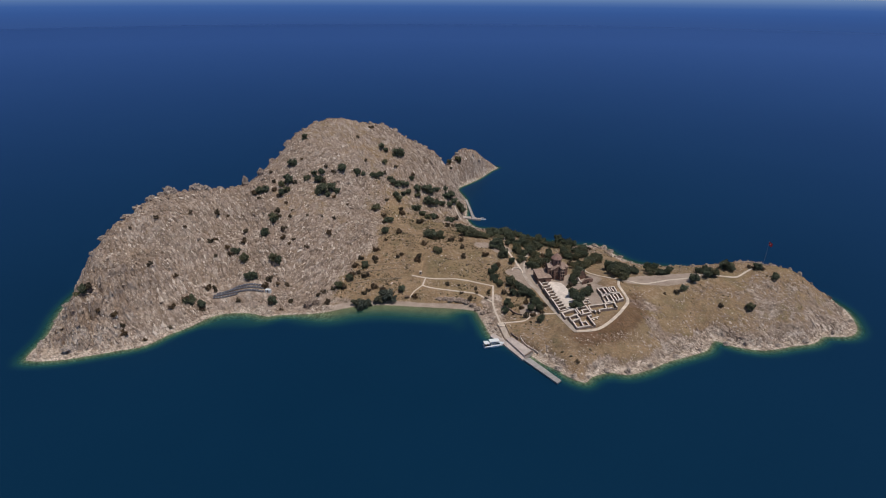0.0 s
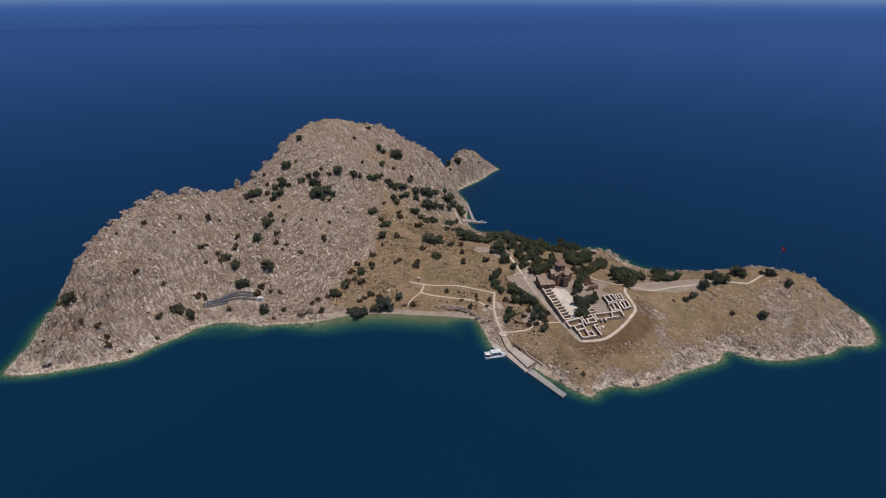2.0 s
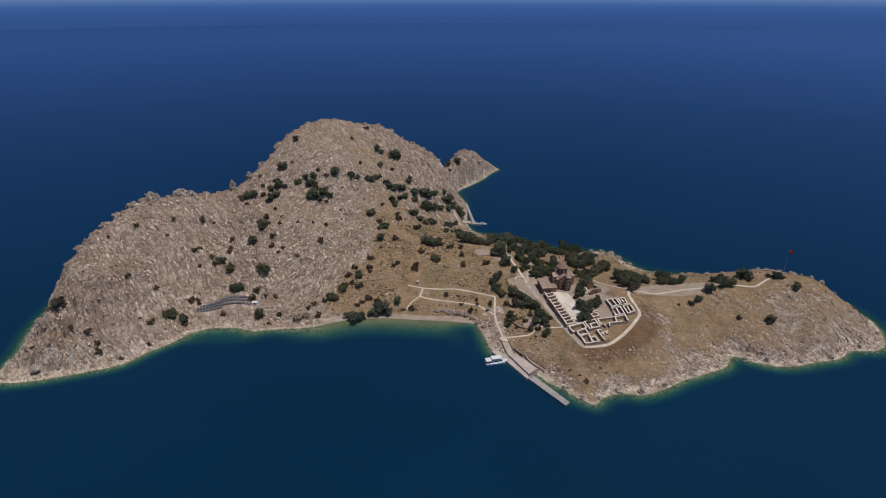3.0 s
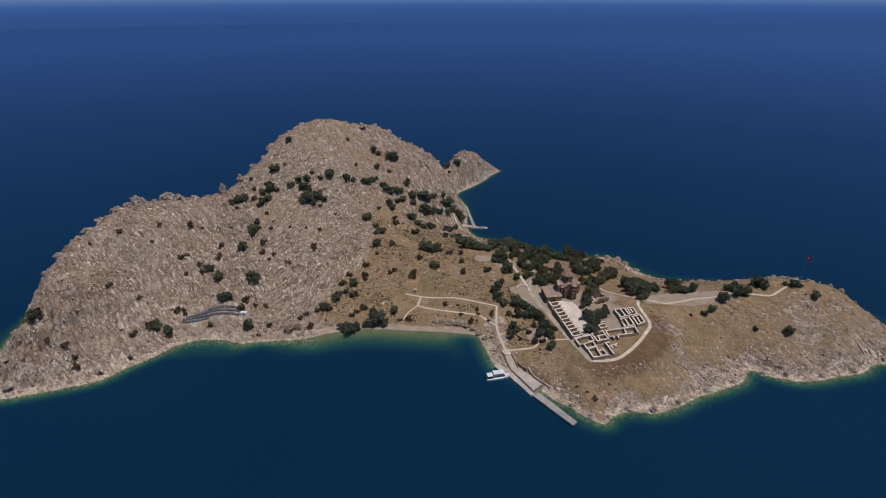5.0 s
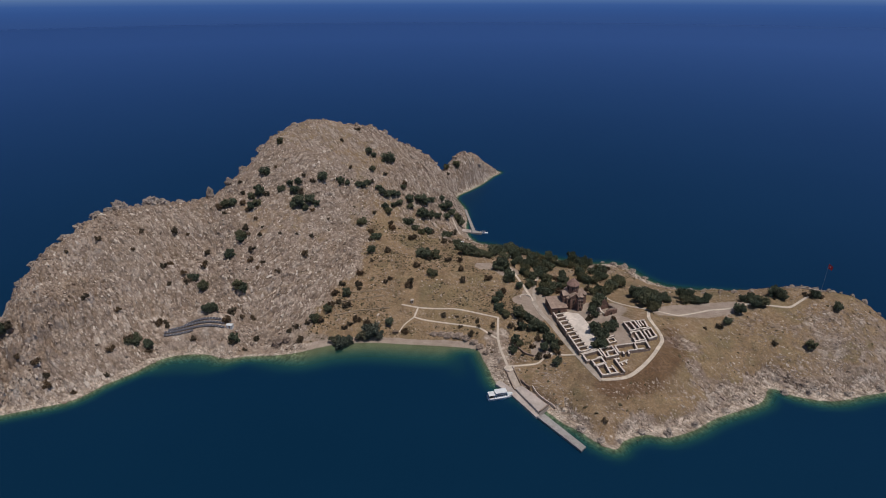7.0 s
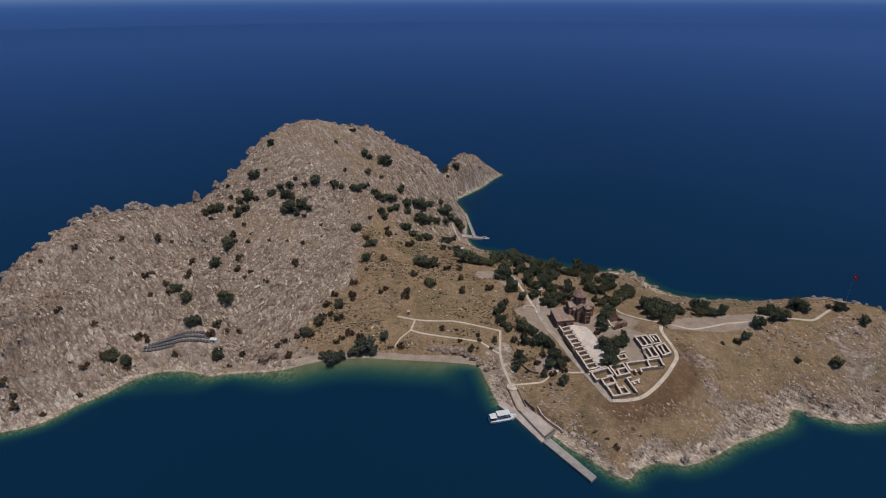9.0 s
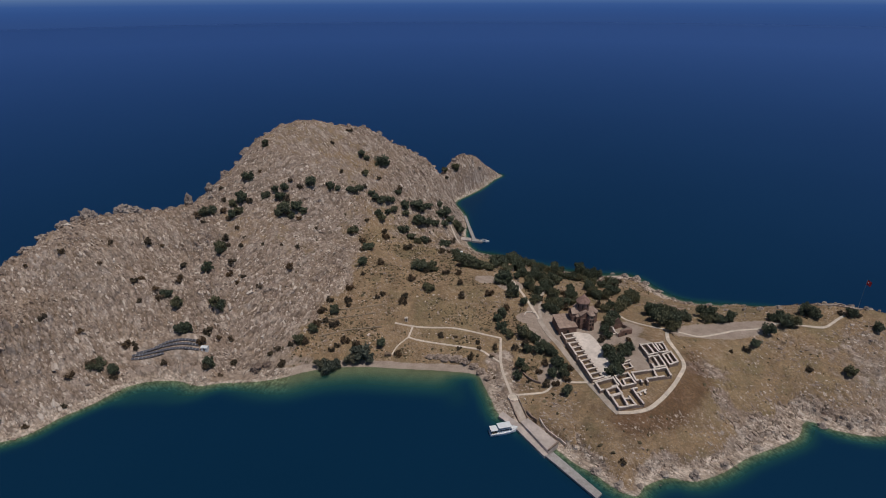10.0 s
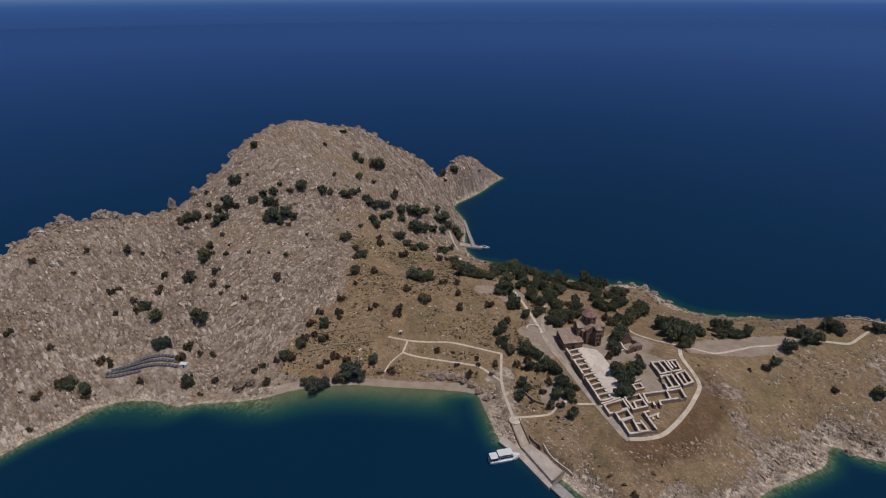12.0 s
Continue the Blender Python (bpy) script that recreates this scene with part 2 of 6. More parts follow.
def rounded(line, k=3):
    """A closed line of plan points with its bends rounded."""
    p = np.array(line, float)
    a, b, c = np.roll(p, 1, 0), np.roll(p, -1, 0), np.roll(p, -2, 0)
    t = (np.arange(k) / k)[None, :, None]
    a, p, b, c = (v[:, None] for v in (a, p, b, c))
    return (0.5 * (2 * p + (b - a) * t + (2 * a - 5 * p + 4 * b - c) * t ** 2 + (3 * p - a - 3 * b + c) * t ** 3)).reshape(-1, 2)


SHORE = rounded(SOUTH + NORTH)
SPOTS = np.array([(x, y, 0.3) for x, y in SOUTH + NORTH] + WEST + EAST, float)


def _bell(a, b):
    return -np.sqrt(((a[:, None] - b[None]) ** 2).sum(-1) + 144.0)


def _weights():
    n = len(SPOTS)
    k = np.zeros((n + 3, n + 3))
    k[:n, :n] = _bell(SPOTS[:, :2], SPOTS[:, :2]) + np.eye(n) * 0.3
    k[:n, n:] = np.c_[np.ones(n), SPOTS[:, :2] / 100]
    k[n:, :n] = k[:n, n:].T
    return np.linalg.solve(k, np.r_[SPOTS[:, 2], 0, 0, 0])


WEIGHTS = _weights()


def from_line(q, line):
    """Distance of the points q from a line of plan points."""
    a = np.asarray(line, float)
    a, b = a[:-1], a[1:]
    best = np.full(len(q), 1e9)
    for p, r in zip(a, b):
        d = r - p
        t = np.clip(((q - p) @ d) / (d @ d), 0, 1)
        best = np.minimum(best, ((p + t[:, None] * d - q) ** 2).sum(1))
    return np.sqrt(best)


def within(q, line):
    """Which of the points q lie inside a closed line of plan points."""
    a = np.asarray(line, float)
    c = np.zeros(len(q), bool)
    for (x1, y1), (x2, y2) in zip(a, np.roll(a, -1, 0)):
        if y1 != y2:
            c ^= ((y1 > q[:, 1]) != (y2 > q[:, 1])) & (q[:, 0] < (x2 - x1) * (q[:, 1] - y1) / (y2 - y1) + x1)
    return c


def inland(q):
    """Metres from the shore, positive on land."""
    best = np.full(len(q), 3600.0)
    for p, r in zip(SHORE, np.roll(SHORE, -1, 0)):
        lo, hi = np.minimum(p, r) - 60, np.maximum(p, r) + 60
        k = np.flatnonzero((q[:, 0] > lo[0]) & (q[:, 0] < hi[0]) & (q[:, 1] > lo[1]) & (q[:, 1] < hi[1]))
        e, d = q[k] - p, r - p
        t = np.clip((e @ d) / (d @ d), 0, 1)
        best[k] = np.minimum(best[k], ((t[:, None] * d - e) ** 2).sum(1))
    return np.sqrt(best) * np.where(within(q, SHORE), 1, -1)


def step(x, lo, hi):
    t = np.clip((x - lo) / (hi - lo), 0, 1)
    return t * t * (3 - 2 * t)


def land(q):
    """Smooth height of the ground, before rocks and roughness, and metres from the shore."""
    q = np.asarray(q, float)
    h = np.concatenate([_bell(p, SPOTS[:, :2]) @ WEIGHTS[:-3] + np.c_[np.ones(len(p)), p / 100] @ WEIGHTS[-3:] for p in np.array_split(q, max(1, len(q) // 20000))])
    d = inland(q)
    z = np.maximum(h, 0.6) * step(d, -2, 9) + 0.12 * np.clip(d, 0, 6)
    return np.where(d > 0, z, np.maximum(-0.35 * -d, -14.0)), d


def height(x, y):
    return float(land([(x, y)])[0][0])

# paths: a width and plan points
PATHS = [
    ("pale gravel path across the dry saddle", [1.0, (-17, 391), (-7, 389), (14, 386), (29, 380), (40, 376)]),
    ("pale gravel path above the beach", [1.0, (-9, 381), (-5, 379), (14, 373), (29, 369), (38, 359.5)]),
    ("pale gravel link between two paths", [1.0, (-7, 389), (-9, 381)]),
    ("pale gravel path down to the beach", [0.7, (-9, 381), (-15, 374), (-17, 368)]),
    ("pale gravel path up from the quay", [1.25, (40, 376), (38.4, 360), (38.8, 352), (41.5, 335)]),
    ("pale paved ramp between quay and path", [3.0, (41.8, 334), (43.2, 326), (45.4, 318)]),
    ("pale gravel path to the garden", [1.15, (42, 335), (54, 334), (57, 333.5), (60, 337), (63, 341), (69, 337), (76, 335)]),
    ("dusty pale track past the church", [2.6, (83.6, 312.2), (81.6, 316.5), (77, 333), (69.2, 366), (65, 377), (62.2, 390)]),
    ("pale path north of the church", [1.5, (62.2, 390), (60.5, 398), (58, 409), (53, 428), (50, 434)]),
    ("pale gravel track up beside the church", [1.8, (63, 386), (63.5, 398), (66, 410), (71, 424)]),
    ("pale gravel path over the eastern hill", [1.15, (103, 396), (107, 383), (114, 375), (123, 368), (136, 360.5), (156, 365), (168, 364), (177, 367), (190, 362.5), (197, 360), (202, 362.5), (212, 367)]),
    ("narrow pale path down the gully", [1.2, (22, 505), (17, 520), (14, 530)]),
]
SOLAR = [[(-137.8, 368.4), (-133, 370.6), (-124.7, 371.4), (-117.5, 370.8)], [(-146.1, 365.2), (-140.1, 367.2), (-132.2, 368.6), (-123.9, 369), (-116.7, 368.5)], [(-147.5, 363.4), (-140.5, 365), (-131.1, 366.1), (-122.7, 366.2), (-115.8, 365.9)], [(-147, 361.2), (-140.8, 362.4), (-133.1, 363.8)]]
TERRACE = [(122.5, 366), (120, 359), (121, 347), (121, 338), (112, 326.5), (104, 319), (96, 313), (88, 311.5), (83.5, 312.5)]


def from_paths(q):
    d = np.full(len(q), 1e9)
    for _, p in PATHS:
        d = np.minimum(d, from_line(q, p[1:]))
    d = np.minimum(d, from_line(q, TERRACE))
    d = np.minimum(d, np.maximum(from_line(q, SOLAR[1]) - 4.5, 0))
    a = q - np.array((70.8, 373.8))
    u, v = a @ np.array((0.152, -0.988)), a @ np.array((0.988, 0.152))
    yard = np.maximum(np.maximum(-14 - u, u - 63), np.maximum(-1 - v, v - 44))
    return np.minimum(d, np.maximum(yard, 0) + 0.0)



# ---- ground and water ----
def mesh_object(name, verts, faces, mat, parent=None):
    me = bpy.data.meshes.new(name)
    me.from_pydata(verts, [], faces)
    me.materials.append(mat)
    ob = new(name, me)
    ob.parent = parent
    return ob


def build_ground(cell=0.6):
    xs, ys = np.arange(-290, 302, cell), np.arange(250, 725, cell)
    gx, gy = np.meshgrid(xs, ys)
    q = np.c_[gx.ravel(), gy.ravel()]
    cx, cy = np.meshgrid(np.arange(-290, 302, 6.0), np.arange(250, 725, 6.0))
    far = inland(np.c_[cx.ravel(), cy.ravel()]).reshape(cx.shape) < -38
    keep = ~far[np.clip(((q[:, 1] - 247) / 6).astype(int), 0, len(far) - 1), np.clip(((q[:, 0] + 293) / 6).astype(int), 0, far.shape[1] - 1)]
    idx = np.full(len(q), -1)
    idx[keep] = np.arange(keep.sum())
    q = q[keep]
    z, d = land(q)
    grass, soil, shore, burnt, rough = cover(q, z, d)
    z = z + relief(q, d, rough)
    z = np.where(d > 0.4, np.maximum(z, 0.25), z)
    n = len(xs)
    i = (np.arange(len(ys) - 1)[:, None] * n + np.arange(n - 1)[None]).ravel()
    f = np.c_[idx[i], idx[i + 1], idx[i + n + 1], idx[i + n]]
    f = f[(f >= 0).all(1)]
    ob = mesh_object("ground", np.c_[q, z].tolist(), f.tolist(), MAT_GROUND)
    at = ob.data.color_attributes.new("cover", "FLOAT_COLOR", "POINT")
    at.data.foreach_set("color", np.c_[grass, soil, shore, 1 - burnt].astype(np.float32).ravel())
    tone = bedded(q)[1]
    at = ob.data.color_attributes.new("beds", "FLOAT_COLOR", "POINT")
    at.data.foreach_set("color", np.c_[tone, spur(q), np.clip(crag_field(q) - 0.4, 0, 1), np.ones(len(q))].astype(np.float32).ravel())
    ob.data.polygons.foreach_set("use_smooth", (rough[f].mean(1) < 0.45))
    tagged(ob, "rocky limestone island with dry grass slopes and pale shore", "island", kind="structure")
    return ob


def wobble(q, scale, seed=0.0, octaves=3):
    v = np.empty(len(q))
    for k, (x, y) in enumerate(q):
        v[k] = noise.fractal((x * scale + seed, y * scale - seed, seed), 1.0, 2.0, octaves)
    return v


def cover(q, z, d):
    """How far the ground is grass, bare soil, washed shore rock, dark burnt grass, and how rough it lies."""
    x, y = q[:, 0], q[:, 1]
    w = wobble(q, 0.03, 5.0) * 14
    edge = np.interp(y, [363, 380, 404, 428, 472, 498, 520], [-73, -62, -51, -45, -45, -42, -40])
    saddle = step(x - edge + 0.7 * w, -9, 9) * step(x + 0.5 * w, 60, 45) * step(y, 362, 372) * (0.45 + 0.55 * step(y + w, 500, 455)) * step(y + w, 532, 508)
    easthill = step(x, 40, 50) * np.where((x < 65) & (y < 335), step(d + 0.3 * w, 1.5, 6), step(d + 0.5 * w, 4, 13)) * (1 - 0.5 * step(x + 1.5 * w, 150, 205) * step(y, 372, 350))
    top = step(-np.hypot((x + 95) / 60, (y - 540) / 45) + 0.02 * w, -1.35, -0.5) * 0.42 + step(wobble(q, 0.016, 21.0, 4), -0.05, 0.5) * 0.42 * step(x, 0, -60)
    ledges = step(0.6 * swell(x * 0.045, y * 0.045, 33) + 0.4 * swell(x * 0.13, y * 0.13, 34) + 0.35 * step(d, 34, 8), 0.22, 0.62)
    easthill = easthill * (1 - 0.6 * ledges * step(x, 92, 112))
    grass = np.clip(saddle + easthill + top, 0, 1)
    bay = step(x, -75, -60) * step(x, 36, 26) * step(y, 420, 400)
    wide = np.where((x > 42) & (x < 65) & (y > 303) & (y < 330), 4.5, np.where((x > 60) & (y < 345), 12.0, 8.0)) * (1 - bay) + 4.5 * bay
    wide = wide + 11.0 * step(x, -165, -190) * step(y, 345, 325) - 4.5 * step(y, 500, 540) + 4.0 * step(x, 105, 125) * step(y, 390, 405)
    shore = step((d + 0.5 * w * (1 - 0.8 * bay)) / wide, 1.0, 0.25)
    grass = np.maximum(grass, bay * step(x, -66, -50))
    rough = np.clip(1 - 0.85 * grass + 0.5 * shore, 0.0, 1.2) * step(d, 0, 4) * (1 - 0.9 * step(-np.hypot((x + 20) / 60, (y - 362) / 9), -1.2, -0.8))
    soil = np.zeros(len(q))
    for cx, cy, rx, ry in BARE:
        soil = np.maximum(soil, step(-np.hypot((x - cx) / rx, (y - cy) / ry), -1.25, -0.8))
    soil = np.maximum(soil, step(d, 1.0, -0.5) * bay)
    shore = np.maximum(shore, step(d, 1.0, -0.5)) * (1 - bay)
    soil = np.maximum(soil, bay * step(d + 0.08 * w, 5.2, 3.4))
    burnt = step(from_line(q, BURNT) + 0.45 * w, 9.5, 2) * 0.85
    return grass, soil, shore, burnt, rough


def chance(i, j, seed):
    """An even random number for each whole-number place."""
    h = (i.astype(np.int64) * 374761393 + j.astype(np.int64) * 668265263 + seed * 974711) & 0xFFFFFFFF
    h = ((h ^ (h >> 13)) * 1274126177) & 0xFFFFFFFF
    h = ((h ^ (h >> 15)) * 2246822519) & 0xFFFFFFFF
    return ((h ^ (h >> 16)) & 0xFFFFFF) / 16777216.0


def swell(x, y, seed):
    """Smooth random waves from -1 to 1, one to a unit."""
    i, j = np.floor(x), np.floor(y)
    u, v = x - i, y - j
    u, v = u * u * (3 - 2 * u), v * v * (3 - 2 * v)
    a = chance(i, j, seed) * (1 - u) + chance(i + 1, j, seed) * u
    b = chance(i, j + 1, seed) * (1 - u) + chance(i + 1, j + 1, seed) * u
    return 2 * (a * (1 - v) + b * v) - 1


def blocks(u, v, seed):
    """Rock broken into blocks, one to a unit: how far each place lies from a crack, and its block's lift, lean and number."""
    i, j = np.floor(u), np.floor(v)
    near, next_, lift, lean, tone = (np.full(len(u), k) for k in (9.0, 9.0, 0.0, 0.0, 0.0))
    for di in (-1, 0, 1):
        for dj in (-1, 0, 1):
            a, b = i + di, j + dj
            du, dv = u - a - chance(a, b, seed), v - b - chance(a, b, seed + 1)
            e = du * du + dv * dv
            first = e < near
            next_ = np.where(first, near, np.minimum(next_, e))
            near = np.where(first, e, near)
            lift = np.where(first, chance(a, b, seed + 2) - 0.5, lift)
            lean = np.where(first, (chance(a, b, seed + 3) - 0.5) * du + (chance(a, b, seed + 4) - 0.7) * dv, lean)
            tone = np.where(first, chance(a, b, seed + 5), tone)
    return np.sqrt(next_) - np.sqrt(near), lift, lean, tone


def spur(q):
    """The middle spur, whose beds run up to the east; elsewhere they run up to the west."""
    x, y = q[:, 0], q[:, 1]
    return step(x + 0.3 * (y - 430), -128, -104) * step(x, -18, -36) * step(y, 535, 500)


BEDS = (62.0, 142.0)   # plan directions of the rock beds, on the spur and off it


def bedded(q):
    """Lift of the broken beds, and the pale tone of their blocks."""
    x, y = q[:, 0], q[:, 1]
    bend = 5.0 * swell(x * 0.035, y * 0.035, 60) + 1.6 * swell(x * 0.12, y * 0.12, 61)
    out = []
    for k, a in enumerate(BEDS):
        c, s_ = math.cos(radians(a)), math.sin(radians(a))
        u, v = x * c + y * s_, -x * s_ + y * c + bend
        rib = 1 - 2 * np.abs(swell(u * 0.05, v * 0.3, 70 + k))
        gap1, lift1, lean1, tone1 = blocks(u / (6.4 - k), v / (2.5 + 0.7 * k), 80 + 20 * k)
        gap2, lift2, lean2, tone2 = blocks(u / 2.8, v / 1.35, 90 + 20 * k)
        h = 0.9 * rib + 1.5 * lift1 + 2.4 * lean1 - 0.9 * step(gap1, 0.22, 0.0) + 1.0 * lift2 + 1.7 * lean2 - 0.5 * step(gap2, 0.25, 0.0)
        out.append((h, 0.55 * tone1 + 0.45 * tone2))
    w = spur(q)
    return tuple(a * w + b * (1 - w) for a, b in zip(*out))


def crag_field(q):
    """Where the rock stands out in broken crags: the western cliffs, and patches elsewhere."""
    x, y = q[:, 0], q[:, 1]
    patch = 0.5 * swell(x * 0.03 + 9, y * 0.03, 40) + 0.3 * swell(x * 0.08, y * 0.08, 41)
    return 0.85 + 0.55 * patch + 0.75 * step(x + 0.4 * (330 - y), -165, -205) * step(y, 395, 335)


def relief(q, d, rough):
    v = np.zeros(len(q))
    on = np.flatnonzero(d > -6)
    p = q[on]
    a = np.array([noise.fractal((x * 0.05, y * 0.05, 3.1), 0.9, 2.0, 4) for x, y in p]) if len(p) else np.zeros(0)
    h, _ = bedded(p)
    wild = crag_field(p)
    # great broken blocks over the western cliffs
    x, y = p[:, 0], p[:, 1]
    cliff = step(x + 0.5 * (330 - y), -170, -200) * step(y, 372, 335)
    gap, lift, lean, _ = blocks((x * 0.8 + y * 0.6 + 2 * a) / 13.0, (-x * 0.6 + y * 0.8 - 2 * a) / 8.0, 150)
    h = h + cliff * (4.6 * lift + 4.6 * lean - 2.6 * step(gap, 0.2, 0.0))
    # worn field terraces on the saddle
    old = step(x, -62, -50) * step(x, 36, 26) * step(y, 364, 372) * step(y, 432, 415)
    bank = (y - 0.22 * x + 5 * swell(x * 0.03, y * 0.03, 46)) / 5.2
    field = old * 0.55 * (np.abs(bank - np.floor(bank) - 0.5) * 2 - 0.5)
    v[on] = rough[on] * ((1 + 0.6 * np.clip((-p[:, 0] - 140) / 50, 0, 1)) * (2.0 * a + 0.1) + wild * 0.95 * h - 1.05) + field + 0.12 * swell(p[:, 0] * 0.5, p[:, 1] * 0.5, 44)
    return v * step(d, -1, 5) * step(from_paths(q), 1.5, 4.5)


def surface_z(q):
    """Height of the ground with all its roughness."""
    q = np.asarray(q, float).reshape(-1, 2)
    z, d = land(q)
    return z + relief(q, d, cover(q, z, d)[4])


BARE = [(-127, 353.5, 20, 5.5), (63, 388, 8, 18), (57, 392, 7, 5), (50, 425, 8, 7), (36, 430, 7, 5), (150, 366, 26, 7), (90, 372, 22, 12), (104, 350, 9, 15), (61, 345, 6, 9)]
BURNT = [(127, 346), (125, 334), (114, 320), (100, 309), (88, 306)]
MAT_GROUND = ground_material()
build_ground()


def build_water():
    xs = np.r_[-9000, -3000, -1200, -600, np.arange(-330, 345, 3.0), 600, 1200, 3000, 9000]
    ys = np.r_[-9000, -3000, -900, -200, np.arange(215, 760, 3.0), 1000, 1600, 3000, 9000]
    gx, gy = np.meshgrid(xs, ys)
    q = np.c_[gx.ravel(), gy.ravel()]
    d = inland(q)
    n = len(xs)
    i = (np.arange(len(ys) - 1)[:, None] * n + np.arange(n - 1)[None]).ravel()
    f = np.c_[i, i + 1, i + n + 1, i + n]
    f = f[(d[f] < 12).any(1)]
    ob = mesh_object("water", np.c_[q, np.zeros(len(q))].tolist(), f.tolist(), water_material())
    bay = np.maximum(step(-np.hypot((q[:, 0] + 20) / 68, (q[:, 1] - 350) / 22), -1.3, -0.7), 0.5 * step(-np.hypot((q[:, 0] + 128) / 28, (q[:, 1] - 345) / 14), -1.3, -0.7))
    bay = bay * step(q[:, 0], 24, 6)
    clear = step(d, np.where(q[:, 1] > 500, -6.0, -10.0), 0.5) ** 1.4 * (1 - bay) + step(d, -25, -0.5) ** 1.1 * bay
    at = ob.data.attributes.new("clear", "FLOAT", "POINT")
    at.data.foreach_set("value", np.clip(clear, 0, 1).astype(np.float32))
    tagged(ob, "deep blue lake water with fine wind ripples", "lake", kind="structure")


build_water()


# Added sloping ring far out on the lake, glowing with painted haze colours.
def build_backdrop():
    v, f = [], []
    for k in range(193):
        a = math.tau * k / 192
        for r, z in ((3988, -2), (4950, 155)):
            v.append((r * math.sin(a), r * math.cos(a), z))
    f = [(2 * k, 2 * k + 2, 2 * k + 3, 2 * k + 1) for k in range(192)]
    ob = mesh_object("backdrop", v, f, haze_glow_material())
    tagged(ob, "glowing backdrop painted as far lake and pale blue haze", "horizon", kind="structure")


build_backdrop()


# ---- small helpers for things ----
def thing(name, x, y, z, turn=0.0, label="", category="", group="", kind=""):
    ob = new(name)
    ob.matrix_basis = pose(x, y, z, 0, 0, turn)
    return tagged(ob, label, category, group, kind)


def part(name, bm, mat, parent, label=""):
    me = bpy.data.meshes.new(name)
    bm.to_mesh(me)
    bm.free()
    me.materials.append(mat)
    ob = new(name, me)
    ob.parent = parent
    return tagged(ob, label)


def prism(bm, outline, z0, z1):
    """An upright block over a plan outline; z0 and z1 may be one height or one for each corner."""
    n = len(outline)
    lo = [bm.verts.new((x, y, z0[k] if isinstance(z0, (list, tuple)) else z0)) for k, (x, y) in enumerate(outline)]
    hi = [bm.verts.new((x, y, z1[k] if isinstance(z1, (list, tuple)) else z1)) for k, (x, y) in enumerate(outline)]
    bm.faces.new(hi)
    bm.faces.new(lo[::-1])
    for k in range(n):
        bm.faces.new((lo[k], lo[(k + 1) % n], hi[(k + 1) % n], hi[k]))
    return bm


def box(x0, x1, y0, y1, z0, z1, bm=None):
    return prism(bm or bmesh.new(), [(x0, y0), (x1, y0), (x1, y1), (x0, y1)], z0, z1)


def ring(r, n, z=0.0, cx=0.0, cy=0.0, a0=0.0, a1=math.tau):
    return [(cx + r * math.cos(a0 + (a1 - a0) * k / n), cy + r * math.sin(a0 + (a1 - a0) * k / n)) for k in range(n)]


def gable(x0, x1, y0, y1, z0, z1, along="x", thick=0.35):
    """A gabled roof of two thick slopes over a rectangle."""
    bm = bmesh.new()
    if along == "x":
        ym = (y0 + y1) / 2
        sec = [(y0, z0), (ym, z1), (y1, z0), (y1, z0 - thick), (ym, z1 - thick), (y0, z0 - thick)]
        a = [bm.verts.new((x0, y, z)) for y, z in sec]
        b = [bm.verts.new((x1, y, z)) for y, z in sec]
    else:
        xm = (x0 + x1) / 2
        sec = [(x0, z0), (xm, z1), (x1, z0), (x1, z0 - thick), (xm, z1 - thick), (x0, z0 - thick)]
        a = [bm.verts.new((x, y1, z)) for x, z in sec]
        b = [bm.verts.new((x, y0, z)) for x, z in sec]
    for k in range(6):
        bm.faces.new((a[k], a[(k + 1) % 6], b[(k + 1) % 6], b[k]))
    bm.faces.new((a[0], a[5], a[4], a[1]))
    bm.faces.new((a[1], a[4], a[3], a[2]))
    bm.faces.new((b[0], b[1], b[4], b[5]))
    bm.faces.new((b[1], b[2], b[3], b[4]))
    bmesh.ops.recalc_face_normals(bm, faces=bm.faces[:])
    return bm


def pyramid(outline, z0, z1, cx, cy, eave=0.3):
    bm = bmesh.new()
    n = len(outline)
    lo = [bm.verts.new((x, y, z0 - eave)) for x, y in outline]
    hi = [bm.verts.new((x, y, z0)) for x, y in outline]
    top = bm.verts.new((cx, cy, z1))
    bm.faces.new(lo[::-1])
    for k in range(n):
        j = (k + 1) % n
        bm.faces.new((lo[k], lo[j], hi[j], hi[k]))
        bm.faces.new((hi[k], hi[j], top))
    return bm


def resample(line, gap):
    """Points at even steps along a line of plan points, rounded at its bends."""
    p = np.asarray(line, float)
    d = np.r_[0, np.cumsum(np.hypot(*np.diff(p, axis=0).T))]
    s = np.linspace(0, d[-1], max(2, int(d[-1] / gap) + 1))
    c = np.c_[np.interp(s, d, p[:, 0]), np.interp(s, d, p[:, 1])]
    if len(c) > 12:
        for _ in range(2 * round(3 / gap)):
            c[1:-1] = (c[:-2] + c[1:-1] + c[2:]) / 3
    return c


def sides(c):
    t = np.gradient(c, axis=0)
    t /= np.hypot(*t.T)[:, None]
    return np.c_[-t[:, 1], t[:, 0]]


